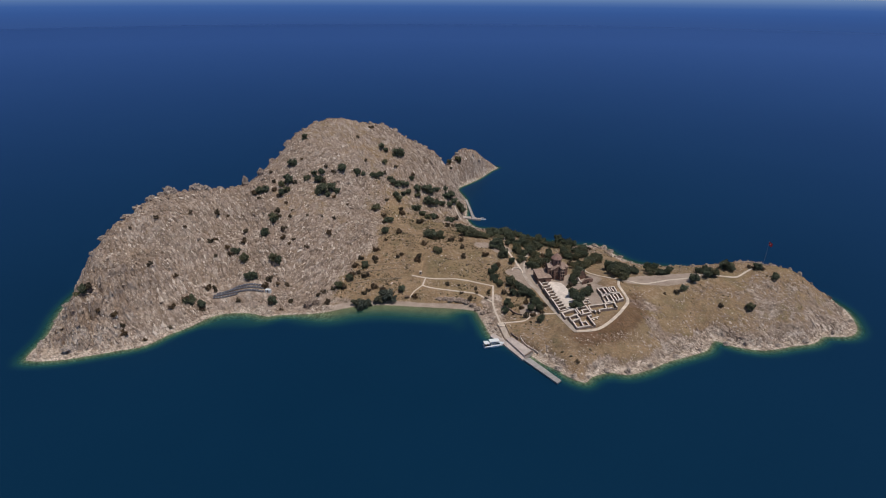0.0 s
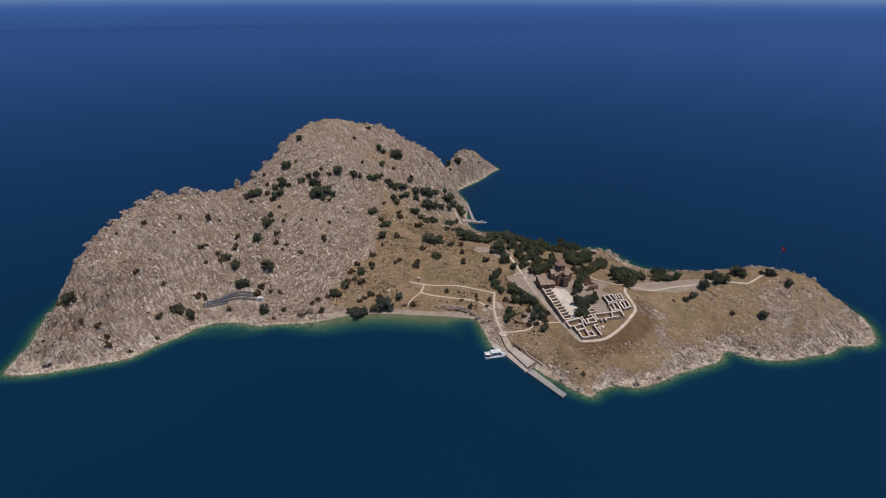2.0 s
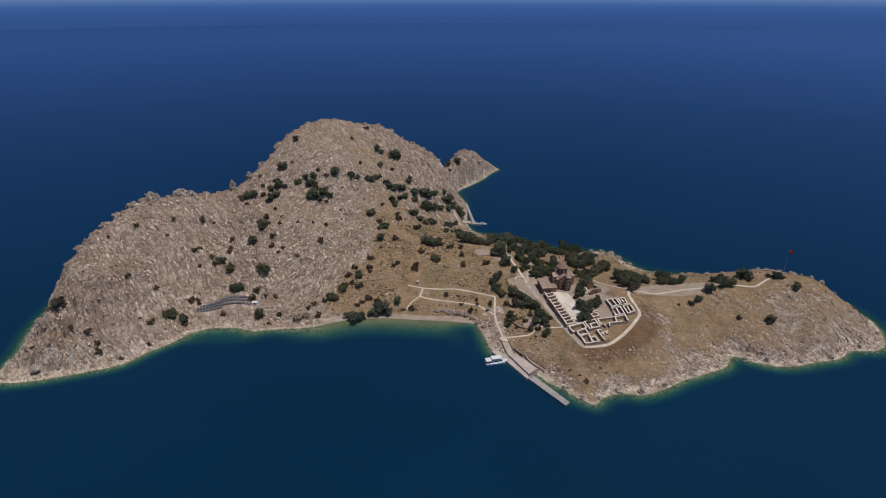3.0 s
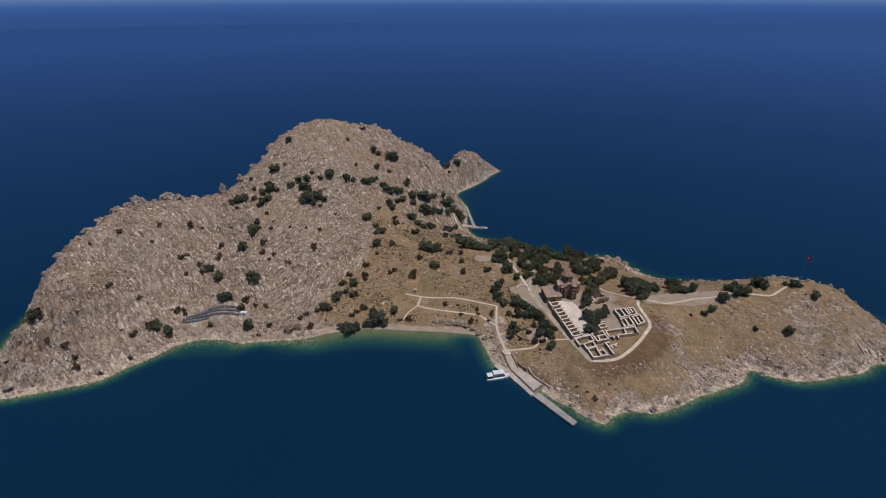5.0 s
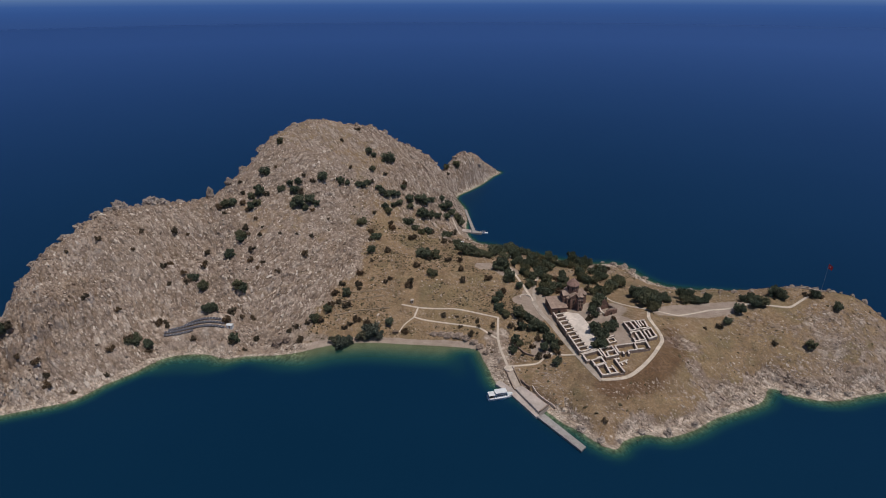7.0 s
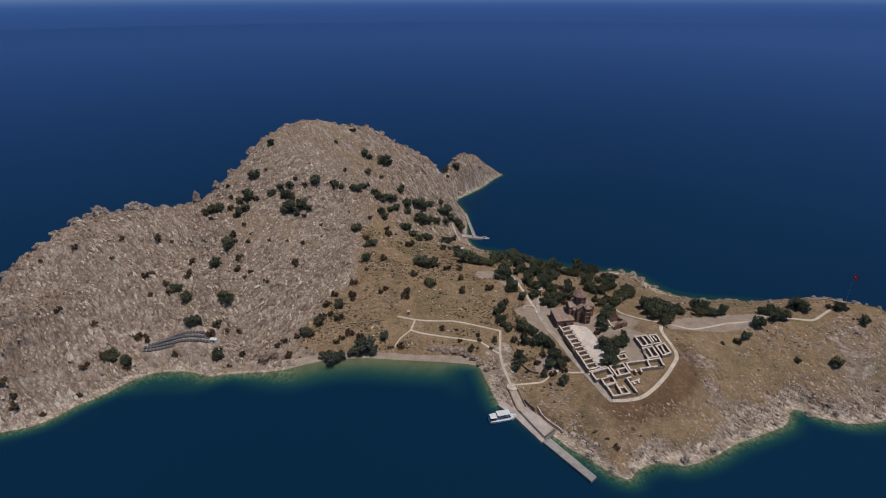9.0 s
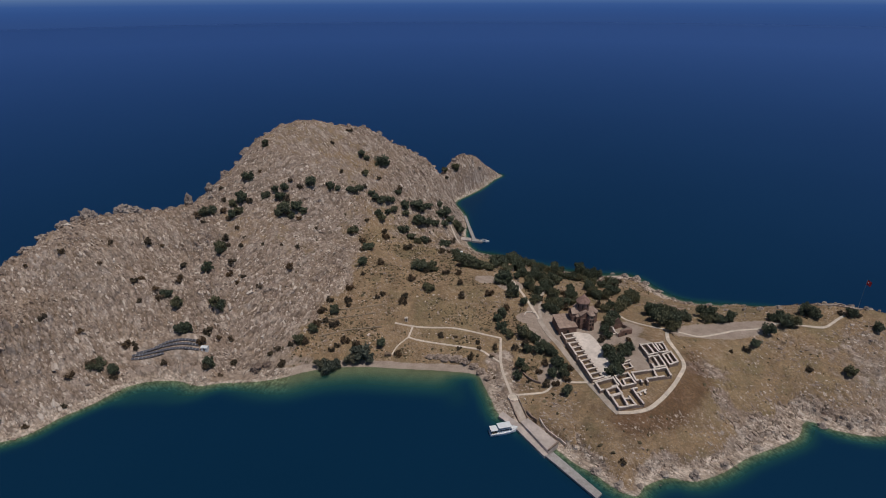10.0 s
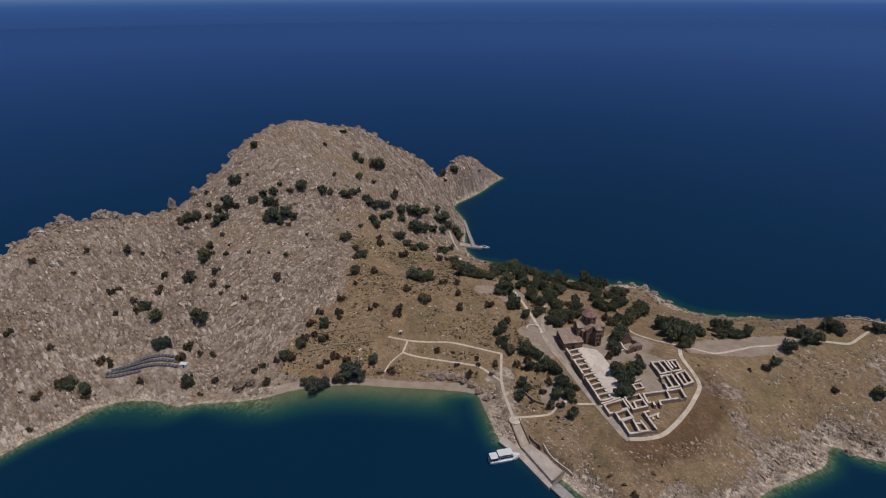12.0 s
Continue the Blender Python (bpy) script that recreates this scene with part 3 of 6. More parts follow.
def drape(name, left, right, across, lift, mat, label, category, skirt=0.5):
    """A thin paved sheet between two plan lines of equally many points, lying on the ground."""
    w = np.linspace(0, 1, across + 1)
    q = (left[:, None] * (1 - w)[None, :, None] + right[:, None] * w[None, :, None])
    z = land(q.reshape(-1, 2))[0].reshape(q.shape[:2]) + lift
    n, m = q.shape[:2]
    top = np.concatenate([q, z[..., None]], -1).reshape(-1, 3)
    bot = top - (0, 0, skirt)
    f = []
    N = n * m
    for i in range(n - 1):
        for j in range(m - 1):
            a = i * m + j
            f.append((a, a + 1, a + m + 1, a + m))
        a, b = i * m, i * m + m - 1
        f.append((a, a + m, a + m + N, a + N))
        f.append((b + m, b, b + N, b + m + N))
    for j in range(m - 1):
        a, b = j, (n - 1) * m + j
        f.append((a + 1, a, a + N, a + 1 + N))
        f.append((b, b + 1, b + 1 + N, b + N))
    ob = mesh_object(name, np.r_[top, bot].tolist(), f, mat)
    bm = bmesh.new()
    bm.from_mesh(ob.data)
    bmesh.ops.recalc_face_normals(bm, faces=bm.faces[:])
    bm.to_mesh(ob.data)
    bm.free()
    return tagged(ob, label, category, kind="structure")


# ---- materials of things ----
MAT_SANDSTONE = surface("red_sandstone", (0.14, 0.079, 0.060), (0.31, 0.186, 0.145), 0.9, 0.9, 0.12, patch=0.35, patch_scale=0.25)
MAT_ROOFSTONE = surface("roof_slabs", (0.30, 0.20, 0.155), (0.46, 0.335, 0.265), 0.7, 0.9, 0.08, patch=0.25)
MAT_RUBBLE = surface("rubble_wall", (0.21, 0.148, 0.115), (0.38, 0.285, 0.228), 1.1, 0.95, 0.2, patch=0.3)
MAT_DOME = surface("dome_slabs", (0.21, 0.118, 0.092), (0.36, 0.225, 0.182), 0.8, 0.9, 0.08, patch=0.2)
MAT_FIELD = surface("turf_bank", (0.24, 0.175, 0.115), (0.36, 0.275, 0.195), 0.8, 0.95, 0.1, patch=0.3)
MAT_COPING = surface("wall_coping", (0.58, 0.485, 0.415), (0.84, 0.725, 0.635), 0.8, 0.9, 0.06, patch=0.2)
MAT_PAVING = surface("pale_paving", (0.64, 0.54, 0.465), (0.82, 0.71, 0.625), 0.6, 0.9, 0.03, patch=0.18, patch_scale=0.12)
MAT_PATH = surface("gravel_path", (0.60, 0.495, 0.40), (0.82, 0.69, 0.565), 0.9, 0.95, 0.03, patch=0.2, patch_scale=0.2, island=0.15)
MAT_TRACK = surface("dusty_track", (0.40, 0.32, 0.265), (0.55, 0.455, 0.38), 0.7, 0.95, 0.03, patch=0.25, patch_scale=0.15)
MAT_EARTH = surface("eroded_earth", (0.15, 0.10, 0.075), (0.32, 0.235, 0.185), 0.9, 0.95, 0.2, patch=0.3)
MAT_BANK = surface("eroded_bank", (0.20, 0.142, 0.112), (0.43, 0.335, 0.272), 0.7, 0.95, 0.3, patch=0.35, patch_scale=0.5)
MAT_CONCRETE = surface("quay_concrete", (0.42, 0.345, 0.305), (0.57, 0.48, 0.43), 0.5, 0.85, 0.02, patch=0.2, patch_scale=0.15)
MAT_PIER = surface("grey_pier_deck", (0.31, 0.275, 0.26), (0.43, 0.39, 0.37), 0.8, 0.85, 0.03, patch=0.25, patch_scale=0.3)
MAT_DARK = surface("dark_opening", (0.015, 0.012, 0.01), (0.03, 0.025, 0.02), 1.0, 0.9, 0)
MAT_WHITE = surface("white_paint", (0.70, 0.71, 0.72), (0.82, 0.82, 0.81), 1.5, 0.4, 0, patch=0.1)
MAT_HULL = surface("hull_band", (0.06, 0.09, 0.15), (0.09, 0.12, 0.19), 1.5, 0.4, 0)
MAT_GLASS = surface("boat_window", (0.012, 0.018, 0.025), (0.02, 0.028, 0.035), 2.0, 0.08, 0)
MAT_WOOD = surface("weathered_wood", (0.12, 0.075, 0.045), (0.22, 0.15, 0.10), 2.0, 0.8, 0.02)
MAT_STEEL = surface("galvanised_steel", (0.38, 0.39, 0.40), (0.52, 0.53, 0.54), 2.0, 0.45, 0, metal=0.8)
MAT_FLAG = surface("red_cloth", (0.42, 0.012, 0.02), (0.55, 0.02, 0.03), 3.0, 0.7, 0)
MAT_SOLAR = surface("solar_cells", (0.085, 0.082, 0.095), (0.135, 0.128, 0.14), 1.0, 0.2, 0)
MAT_CRAG = surface("crag_limestone", (0.23, 0.175, 0.144), (0.53, 0.44, 0.375), 0.55, 0.95, 0.35, patch=0.3, patch_scale=0.2)
MAT_BARK = surface("tree_bark", (0.07, 0.05, 0.035), (0.15, 0.11, 0.08), 3.0, 0.95, 0.03)


def leaf_material(name, dark, light):
    m, n, l, b = material(name)
    c = n.new("ShaderNodeTexCoord").outputs["Object"]
    g = n.new("ShaderNodeNewGeometry")
    col = ramp(n, l, g.outputs["Random Per Island"], [(0.0, dark), (0.75, light), (1.0, tuple(1.2 * v for v in light))])
    o = n.new("ShaderNodeObjectInfo")
    tone = ramp(n, l, o.outputs["Random"], [(0.0, (0.72, 0.76, 0.74)), (0.5, (1, 1, 1)), (1.0, (1.28, 1.08, 0.92))])
    l.new(mix(n, l, 1.0, col, tone, "MULTIPLY"), b.inputs["Base Color"])
    b.inputs["Roughness"].default_value = 0.75
    b.inputs["Specular IOR Level"].default_value = 0.15
    thin = n.new("ShaderNodeBsdfTranslucent")
    l.new(b.inputs["Base Color"].links[0].from_socket, thin.inputs["Color"])
    both = n.new("ShaderNodeMixShader")
    both.inputs["Fac"].default_value = 0.25
    l.new(b.outputs[0], both.inputs[1])
    l.new(thin.outputs[0], both.inputs[2])
    l.new(both.outputs[0], n["Material Output"].inputs["Surface"])
    return m


MAT_LEAF = leaf_material("tree_leaves", (0.088, 0.100, 0.066), (0.150, 0.166, 0.112))
MAT_SHRUB = leaf_material("shrub_leaves", (0.092, 0.071, 0.050), (0.155, 0.120, 0.084))
MAT_WILLOW = leaf_material("willow_leaves", (0.065, 0.075, 0.058), (0.15, 0.16, 0.125))


def boulder_material():
    m, n, l, b = material("loose_limestone")
    c = n.new("ShaderNodeTexCoord").outputs["Object"]
    g = n.new("ShaderNodeNewGeometry")
    col = ramp(n, l, g.outputs["Random Per Island"], [(0.0, (0.25, 0.185, 0.145)), (0.4, (0.355, 0.270, 0.214)), (0.75, (0.49, 0.392, 0.32)), (1.0, (0.66, 0.555, 0.47))])
    f = noise_node(n, l, c, 1.6, 5)
    col = mix(n, l, 1.0, col, ramp(n, l, f.outputs["Fac"], [(0.3, (0.72,)), (0.65, (1.08,))]), "MULTIPLY")
    l.new(col, b.inputs["Base Color"])
    b.inputs["Roughness"].default_value = 0.95
    b.inputs["Specular IOR Level"].default_value = 0.15
    bump(n, l, f.outputs["Fac"], b, 0.6, 0.3)
    return m


MAT_BOULDER = boulder_material()

# ---- paths and paved ground ----
for label_, pts_ in PATHS:
    c_ = resample(pts_[1:], 1.0)
    s_ = sides(c_) * pts_[0] / 2
    drape("path", c_ + s_, c_ - s_, 2, 0.16, MAT_TRACK if "track" in label_ or "ramp" in label_ else MAT_PATH, label_, "path")

# monastery plan: v runs to the right along the cells' cross walls, u down the row
M0, MU, MV, MTURN = np.array((70.8, 373.8)), np.array((0.152, -0.988)), np.array((0.988, 0.152)), 8.75


def mon(u, v):
    p = M0 + u * MU + v * MV
    return float(p[0]), float(p[1])


court_u = np.linspace(-1.0, 39.5, 42)
drape("courtyard", np.array([mon(u, 6.3) for u in court_u]), np.array([mon(u, np.interp(u, [-1, 3, 8, 22, 34, 39.5], [9, 14.5, 15.4, 15.2, 13.2, 8.5])) for u in court_u]), 8, 0.18, MAT_PAVING, "pale dusty paved courtyard beside the monastery cells", "courtyard")


def slab_walk(name, line, width, label):
    """A walk of separate stone slabs laid on the ground."""
    base = thing(name, 0, 0, 0, 0, label, "walkway", kind="structure")
    c = resample(line, 2.1)
    s = sides(c) * width / 2
    for k in range(len(c) - 1):
        a, b = c[k] + (c[k + 1] - c[k]) * 0.015, c[k + 1] - (c[k + 1] - c[k]) * 0.015
        q = [a + s[k], a - s[k], b - s[k + 1], b + s[k + 1]]
        z = [float(v) for v in land(np.array(q))[0]]
        bm = prism(bmesh.new(), [tuple(p) for p in q], [v - 0.4 for v in z], [v + 0.2 + 0.03 * (k % 3) for v in z])
        bmesh.ops.recalc_face_normals(bm, faces=bm.faces[:])
        part("slab", bm, MAT_PATH, base)


slab_walk("terrace_walk", TERRACE, 1.7, "pale stone slab walkway round the monastery ruins")


# ---- monastery ruins ----
def ruin(name, lines, label, high=1.9, thick=0.75, low=1.2, group=""):
    """Roofless rooms: each stretch of wall, from a plan line (u0, v0, u1, v1), is a part with a pale coping."""
    u0, v0 = lines[0][:2]
    x, y = mon(u0, v0)
    base = thing(name, x, y, height(x, y), 0, label, "ruin", group)
    for k, (ua, va, ub, vb, *h) in enumerate(lines):
        a, b = np.array(mon(ua, va)), np.array(mon(ub, vb))
        d = (b - a) / np.hypot(*(b - a))
        s = np.array((-d[1], d[0])) * thick / 2
        a, b = a - d * (thick / 2 - 0.02 * (k % 3)), b + d * (thick / 2 - 0.02 * (k % 3))
        q = [a - s, b - s, b + s, a + s]
        g = [float(v) - base.location.z for v in land(np.array([a, b]))[0]]
        top = (h[0] if h else high) + 0.04 * (k % 4)
        bm = bmesh.new()
        n = max(2, int(np.hypot(*(b - a)) / 1.6))
        lo, hi = [], []
        rnd = random.Random(k * 7 + int(u0 * 3))
        for i in range(n + 1):
            w = i / n
            c = a + (b - a) * w
            z = g[0] + (g[1] - g[0]) * w
            breach = n > 4 and 0 < i < n and rnd.random() < 0.09
            t = z + top + rnd.uniform(-0.2, 0.12) - (top * rnd.uniform(0.4, 0.75) if breach else 0)
            sec = []
            for sg in (-1, 1):
                p = c + s * sg * rnd.uniform(0.92, 1.08)
                sec.append((bm.verts.new((p[0] - x, p[1] - y, z - low)), bm.verts.new((p[0] - x, p[1] - y, t))))
            if i:
                (a0, a1), (b0, b1) = old
                (c0, c1), (d0, d1) = sec
                bm.faces.new((a0, c0, c1, a1))
                bm.faces.new((d0, b0, b1, d1))
                bm.faces.new((a1, c1, d1, b1))
            else:
                bm.faces.new((sec[0][0], sec[0][1], sec[1][1], sec[1][0]))
            lo.append((c, t, breach))
            old = sec
        bm.faces.new((old[0][1], old[0][0], old[1][0], old[1][1]))
        bmesh.ops.recalc_face_normals(bm, faces=bm.faces[:])
        w_ = part("wall", bm, MAT_RUBBLE, base)
        runs, cap = [], None
        for i in range(n):
            (c0, t0, gone0), (c1, t1, gone1) = lo[i], lo[i + 1]
            if gone0 or gone1:
                cap = None
                continue
            if cap is None:
                cap = bmesh.new()
                runs.append(cap)
            e = s * 1.06
            prism(cap, [tuple((p - (x, y)).tolist()) for p in (c0 - e, c1 - e, c1 + e, c0 + e)], [t0 - 0.25, t1 - 0.25, t1 - 0.25, t0 - 0.25], [t0 + 0.09, t1 + 0.09, t1 + 0.09, t0 + 0.09])
        for cap in runs:
            bmesh.ops.remove_doubles(cap, verts=cap.verts[:], dist=0.01)
            bmesh.ops.recalc_face_normals(cap, faces=cap.faces[:])
            part("coping", cap, MAT_COPING, w_, "pale stone coping")
    return base


def rect(u0, u1, v0, v1):
    return [(u0, v0, u0, v1), (u1, v0, u1, v1), (u0, v0, u1, v0), (u0, v1, u1, v1)]


cells = [(0.5, 0.4, 40.5, 0.6, 2.6)]
for k in range(11):
    cells.append((1.5 + k * 3.85, 0.6, 1.5 + k * 3.85, 6.0, 1.7))
for k in range(10):
    cells.append((1.7 + k * 3.85, 6.0, 3.3 + k * 3.85, 6.0, 1.0))
ruin("cell_row_ruin", cells, "roofless row of small stone monk cells with pale coping")
ruin("long_room_ruin", rect(43, 48.5, 1.2, 9.2) + [(40.6, 1.4, 40.6, 9.0, 1.0)], "roofless long stone room below the cell row")
ruin("square_room_ruin", rect(42.3, 50.0, 10.4, 16.4) + [(45.8, 12.4, 46.0, 16.0), (45.8, 12.4, 50.0, 12.0)], "roofless square stone rooms with inner walls")
ruin("east_room_ruin", [(43, 18, 44.6, 33.6), (48.4, 17.4, 49.4, 33.2), (43, 18, 48.4, 17.4), (44.6, 33.6, 49.4, 33.2), (44.2, 27.6, 48.9, 27.0), (49.4, 22, 50.8, 21.8), (49.0, 19.5, 50.3, 19.4)], "roofless long stone room with one cross wall")
ruin("small_room_ruin", rect(49.2, 53.6, 3.3, 8.2), "small roofless stone room on the terrace edge")
ruin("south_rooms_ruin", [(54.4, 3.7, 61.4, 3.8), (61.4, 3.8, 61.8, 14.4), (53.2, 13.6, 61.8, 14.4), (54.4, 3.7, 54.4, 8.2), (54.4, 8.0, 61.4, 7.6), (52.8, 13.4, 52.8, 15.6), (56.5, 10.6, 61.4, 11.0, 1.5), (56.8, 8.2, 57.2, 10.4, 1.3)], "roofless stone rooms with a thick outer wall")
ruin("stub_wall_ruin", [(54.5, 15.4, 53.6, 19.6, 0.7), (56.0, 16.2, 54.6, 16.4, 0.6), (55.6, 18.4, 54.2, 18.8, 0.6)], "low broken stone wall stubs in dry grass")
ruin("upper_rooms_ruin", [(24.3, 31.2, 25.2, 36.6), (25.5, 37.8, 25.9, 41.8), (33.4, 30.4, 33.2, 40.4), (24.3, 31.2, 33.4, 30.4), (25.9, 41.8, 32.6, 40.6, 1.6), (25.0, 34.2, 33.0, 33.6), (25.2, 36.6, 33.2, 36.0), (25.6, 37.8, 31.6, 37.2), (25.7, 39.8, 30.2, 39.5, 1.4)], "block of narrow roofless stone rooms")
ruin("lower_rooms_ruin", [(35.2, 29.8, 35.2, 34.6), (43.2, 28.6, 43.0, 34.0), (35.2, 29.8, 43.2, 28.6), (35.2, 34.6, 43.0, 34.0), (36.0, 32.2, 42.4, 31.4, 1.5)], "roofless stone rooms with a thin inner wall")
ruin("lower_rooms_ruin", [(35.4, 36.6, 34.2, 41.4), (42.8, 36.0, 41.8, 40.6), (35.4, 36.6, 42.8, 36.0), (34.2, 41.4, 41.8, 40.6), (35.8, 39.0, 42.0, 38.4, 1.6)], "roofless stone rooms beside the walkway")
ruin("stone_tank_ruin", rect(35.2, 38.6, 17.2, 20.6) + [(33.2, 18.6, 32.8, 22.0, 0.8)], "small square stone basin under trees", high=1.1, thick=0.6)


# ---- church ----
def build_church():
    x, y = mon(-8.4, 14.3)
    ch = thing("church", x, y, height(x, y) + 0.2, MTURN, "red sandstone cruciform church with conical dome roof", "church")
    ch.scale = (0.86, 0.86, 0.86)
    for b in ((-7.6, 7.0, -3.2, 3.2), (-3.4, 3.4, -6.3, 6.3)):
        part("wall", box(*b, -3, 9.0), MAT_SANDSTONE, ch)
    for sx in (-1, 1):
        for sy in (-1, 1):
            part("corner_bay", box(min(sx * 3.2, sx * 5.4), max(sx * 3.2, sx * 5.4), min(sy * 3.0, sy * 5.0), max(sy * 3.0, sy * 5.0), -3, 7.6), MAT_SANDSTONE, ch)
            part("bay_roof", pyramid([(sx * 3.1, sy * 2.9), (sx * 5.6, sy * 2.9), (sx * 5.6, sy * 5.2), (sx * 3.1, sy * 5.2)][::sx * sy], 7.8, 9.0, sx * 3.4, sy * 3.2), MAT_ROOFSTONE, ch)
    part("roof", gable(-7.9, -3.0, -3.5, 3.5, 9.1, 11.6, "x"), MAT_ROOFSTONE, ch)
    part("roof", gable(3.0, 7.2, -3.5, 3.5, 9.1, 11.6, "x"), MAT_ROOFSTONE, ch)
    part("roof", gable(-3.7, 3.7, -6.6, -3.0, 9.1, 11.6, "y"), MAT_ROOFSTONE, ch)
    part("roof", gable(-3.7, 3.7, 3.0, 6.6, 9.1, 11.6, "y"), MAT_ROOFSTONE, ch)
    for q in ([(-7.6, -3.2), (-7.6, 3.2)], [(7.0, -3.2), (7.0, 3.2)]):
        bm = bmesh.new()
        xx = q[0][0]
        d = 0.6 if xx < 0 else -0.6
        a = [bm.verts.new((xx, yy, zz)) for yy, zz in ((-3.2, 9), (3.2, 9), (0, 11.25))]
        b = [bm.verts.new((xx + d, yy, zz)) for yy, zz in ((-3.2, 9), (3.2, 9), (0, 11.25))]
        bm.faces.new(a)
        bm.faces.new(b[::-1])
        for k in range(3):
            bm.faces.new((a[k], b[k], b[(k + 1) % 3], a[(k + 1) % 3]))
        bmesh.ops.recalc_face_normals(bm, faces=bm.faces[:])
        part("gable_wall", bm, MAT_SANDSTONE, ch)
    for yy in (-6.3, 6.3):
        bm = bmesh.new()
        d = 0.6 if yy < 0 else -0.6
        a = [bm.verts.new((xx, yy, zz)) for xx, zz in ((-3.4, 9), (3.4, 9), (0, 11.25))]
        b = [bm.verts.new((xx, yy + d, zz)) for xx, zz in ((-3.4, 9), (3.4, 9), (0, 11.25))]
        bm.faces.new(a)
        bm.faces.new(b[::-1])
        for k in range(3):
            bm.faces.new((a[k], b[k], b[(k + 1) % 3], a[(k + 1) % 3]))
        bmesh.ops.recalc_face_normals(bm, faces=bm.faces[:])
        part("gable_wall", bm, MAT_SANDSTONE, ch)
    drum = part("drum", prism(bmesh.new(), ring(3.9, 16), 9, 15.6), MAT_SANDSTONE, ch)
    part("cornice", prism(bmesh.new(), ring(4.15, 16), 15.2, 15.7), MAT_ROOFSTONE, drum)
    for k in range(8):
        a = (k + 0.5) * math.tau / 8
        bm = box(-0.06, 0.06, -0.32, 0.32, 12.0, 14.4)
        bm.transform(Matrix.Rotation(a, 4, "Z") @ Matrix.Translation((3.84, 0, 0)))
        part("window", bm, MAT_DARK, drum)
    part("dome_roof", pyramid(ring(4.4, 16), 15.75, 20.4, 0, 0), MAT_DOME, ch, "conical stone dome roof")
    ap = part("apse", prism(bmesh.new(), ring(3.0, 12, cx=7.0, a0=-math.pi / 2, a1=math.pi / 2 + math.pi / 11), -3, 8.0), MAT_SANDSTONE, ch)
    part("apse_roof", pyramid(ring(3.25, 12, cx=7.0, a0=-math.pi / 2, a1=math.pi / 2 + math.pi / 11), 8.1, 10.6, 7.0, 0), MAT_ROOFSTONE, ap, "half-conical stone roof")
    # bell tower with open belfry
    tw = part("bell_tower", box(0.6, 4.0, -10.2, -6.2, -3, 8.2), MAT_SANDSTONE, ch, "stone bell tower with open belfry")
    for px_ in (0.9, 3.7):
        for py_ in (-9.9, -6.6):
            part("pier", box(px_ - 0.35, px_ + 0.35, py_ - 0.35, py_ + 0.35, 8.2, 10.8), MAT_SANDSTONE, tw)
    part("tower_roof", pyramid([(0.3, -10.5), (4.3, -10.5), (4.3, -5.9), (0.3, -5.9)], 11.0, 12.8, 2.3, -8.2), MAT_ROOFSTONE, tw)
    for hz, hh in ((3.6, 1.7), (6.1, 1.5)):
        for ox in (1.5, 3.1):
            part("opening", box(ox - 0.42, ox + 0.42, -10.25, -10.12, hz, hz + hh), MAT_DARK, tw)
    part("string_course", box(0.45, 4.15, -10.35, -6.05, 5.5, 5.8), MAT_ROOFSTONE, tw)
    part("string_course", box(0.45, 4.15, -10.35, -6.05, 8.204, 8.5), MAT_ROOFSTONE, tw)
    part("frieze", box(-7.68, 7.08, -3.28, 3.28, 6.6, 6.95), MAT_ROOFSTONE, ch, "carved stone vine frieze")
    part("frieze", box(-3.48, 3.48, -6.38, 6.38, 6.6, 6.95), MAT_ROOFSTONE, ch, "carved stone vine frieze")
    part("tower_door", box(1.7, 2.9, -10.26, -10.1, -0.2, 2.4), MAT_DARK, tw)
    for wx, wy, hz in ((-7.66, 0, 4), (-7.66, 0, 7.4)):
        part("window", box(wx, wx + 0.12, wy - 0.35, wy + 0.35, hz, hz + 1.9), MAT_DARK, ch)
    for wx in (-4.4, -0.9):
        part("window", box(wx - 0.3, wx + 0.3, (-5.06 if wx < -3.4 else -6.36), (-4.94 if wx < -3.4 else -6.24), 4.2, 6.2), MAT_DARK, ch)
    return ch


build_church()


def build_annex():
    x, y = mon(-6.8, 4.4)
    an = thing("annex_building", x, y, height(x, y), MTURN, "low red stone chapel annex with slabbed sloping roof", "building")
    an.scale = (1, 1, 0.86)
    part("wall", box(-4.7, 4.7, -5.6, 5.6, -2.5, 3.9), MAT_SANDSTONE, an)
    rim = [(-5.0, -5.9), (5.0, -5.9), (5.0, 5.9), (-5.0, 5.9)]
    part("roof", prism(bmesh.new(), rim, [4.0, 4.0, 5.7, 5.7], [4.35, 4.35, 6.05, 6.05]), MAT_ROOFSTONE, an)
    for x0 in (-4.7, 4.2):
        side = prism(bmesh.new(), [(x0, -5.6), (x0 + 0.5, -5.6), (x0 + 0.5, 5.6), (x0, 5.6)], 3.9, [4.04, 4.04, 5.65, 5.65])
        part("side_wall", side, MAT_SANDSTONE, an)
    part("rear_wall", box(-4.2, 4.2, 5.1, 5.6, 3.9, 5.6), MAT_SANDSTONE, an)
    part("door", box(-0.7, 0.7, -5.66, -5.5, -0.2, 2.2), MAT_DARK, an)
    part("window", box(-4.76, -4.6, 1.0, 1.6, 2.0, 3.2), MAT_DARK, an)


build_annex()


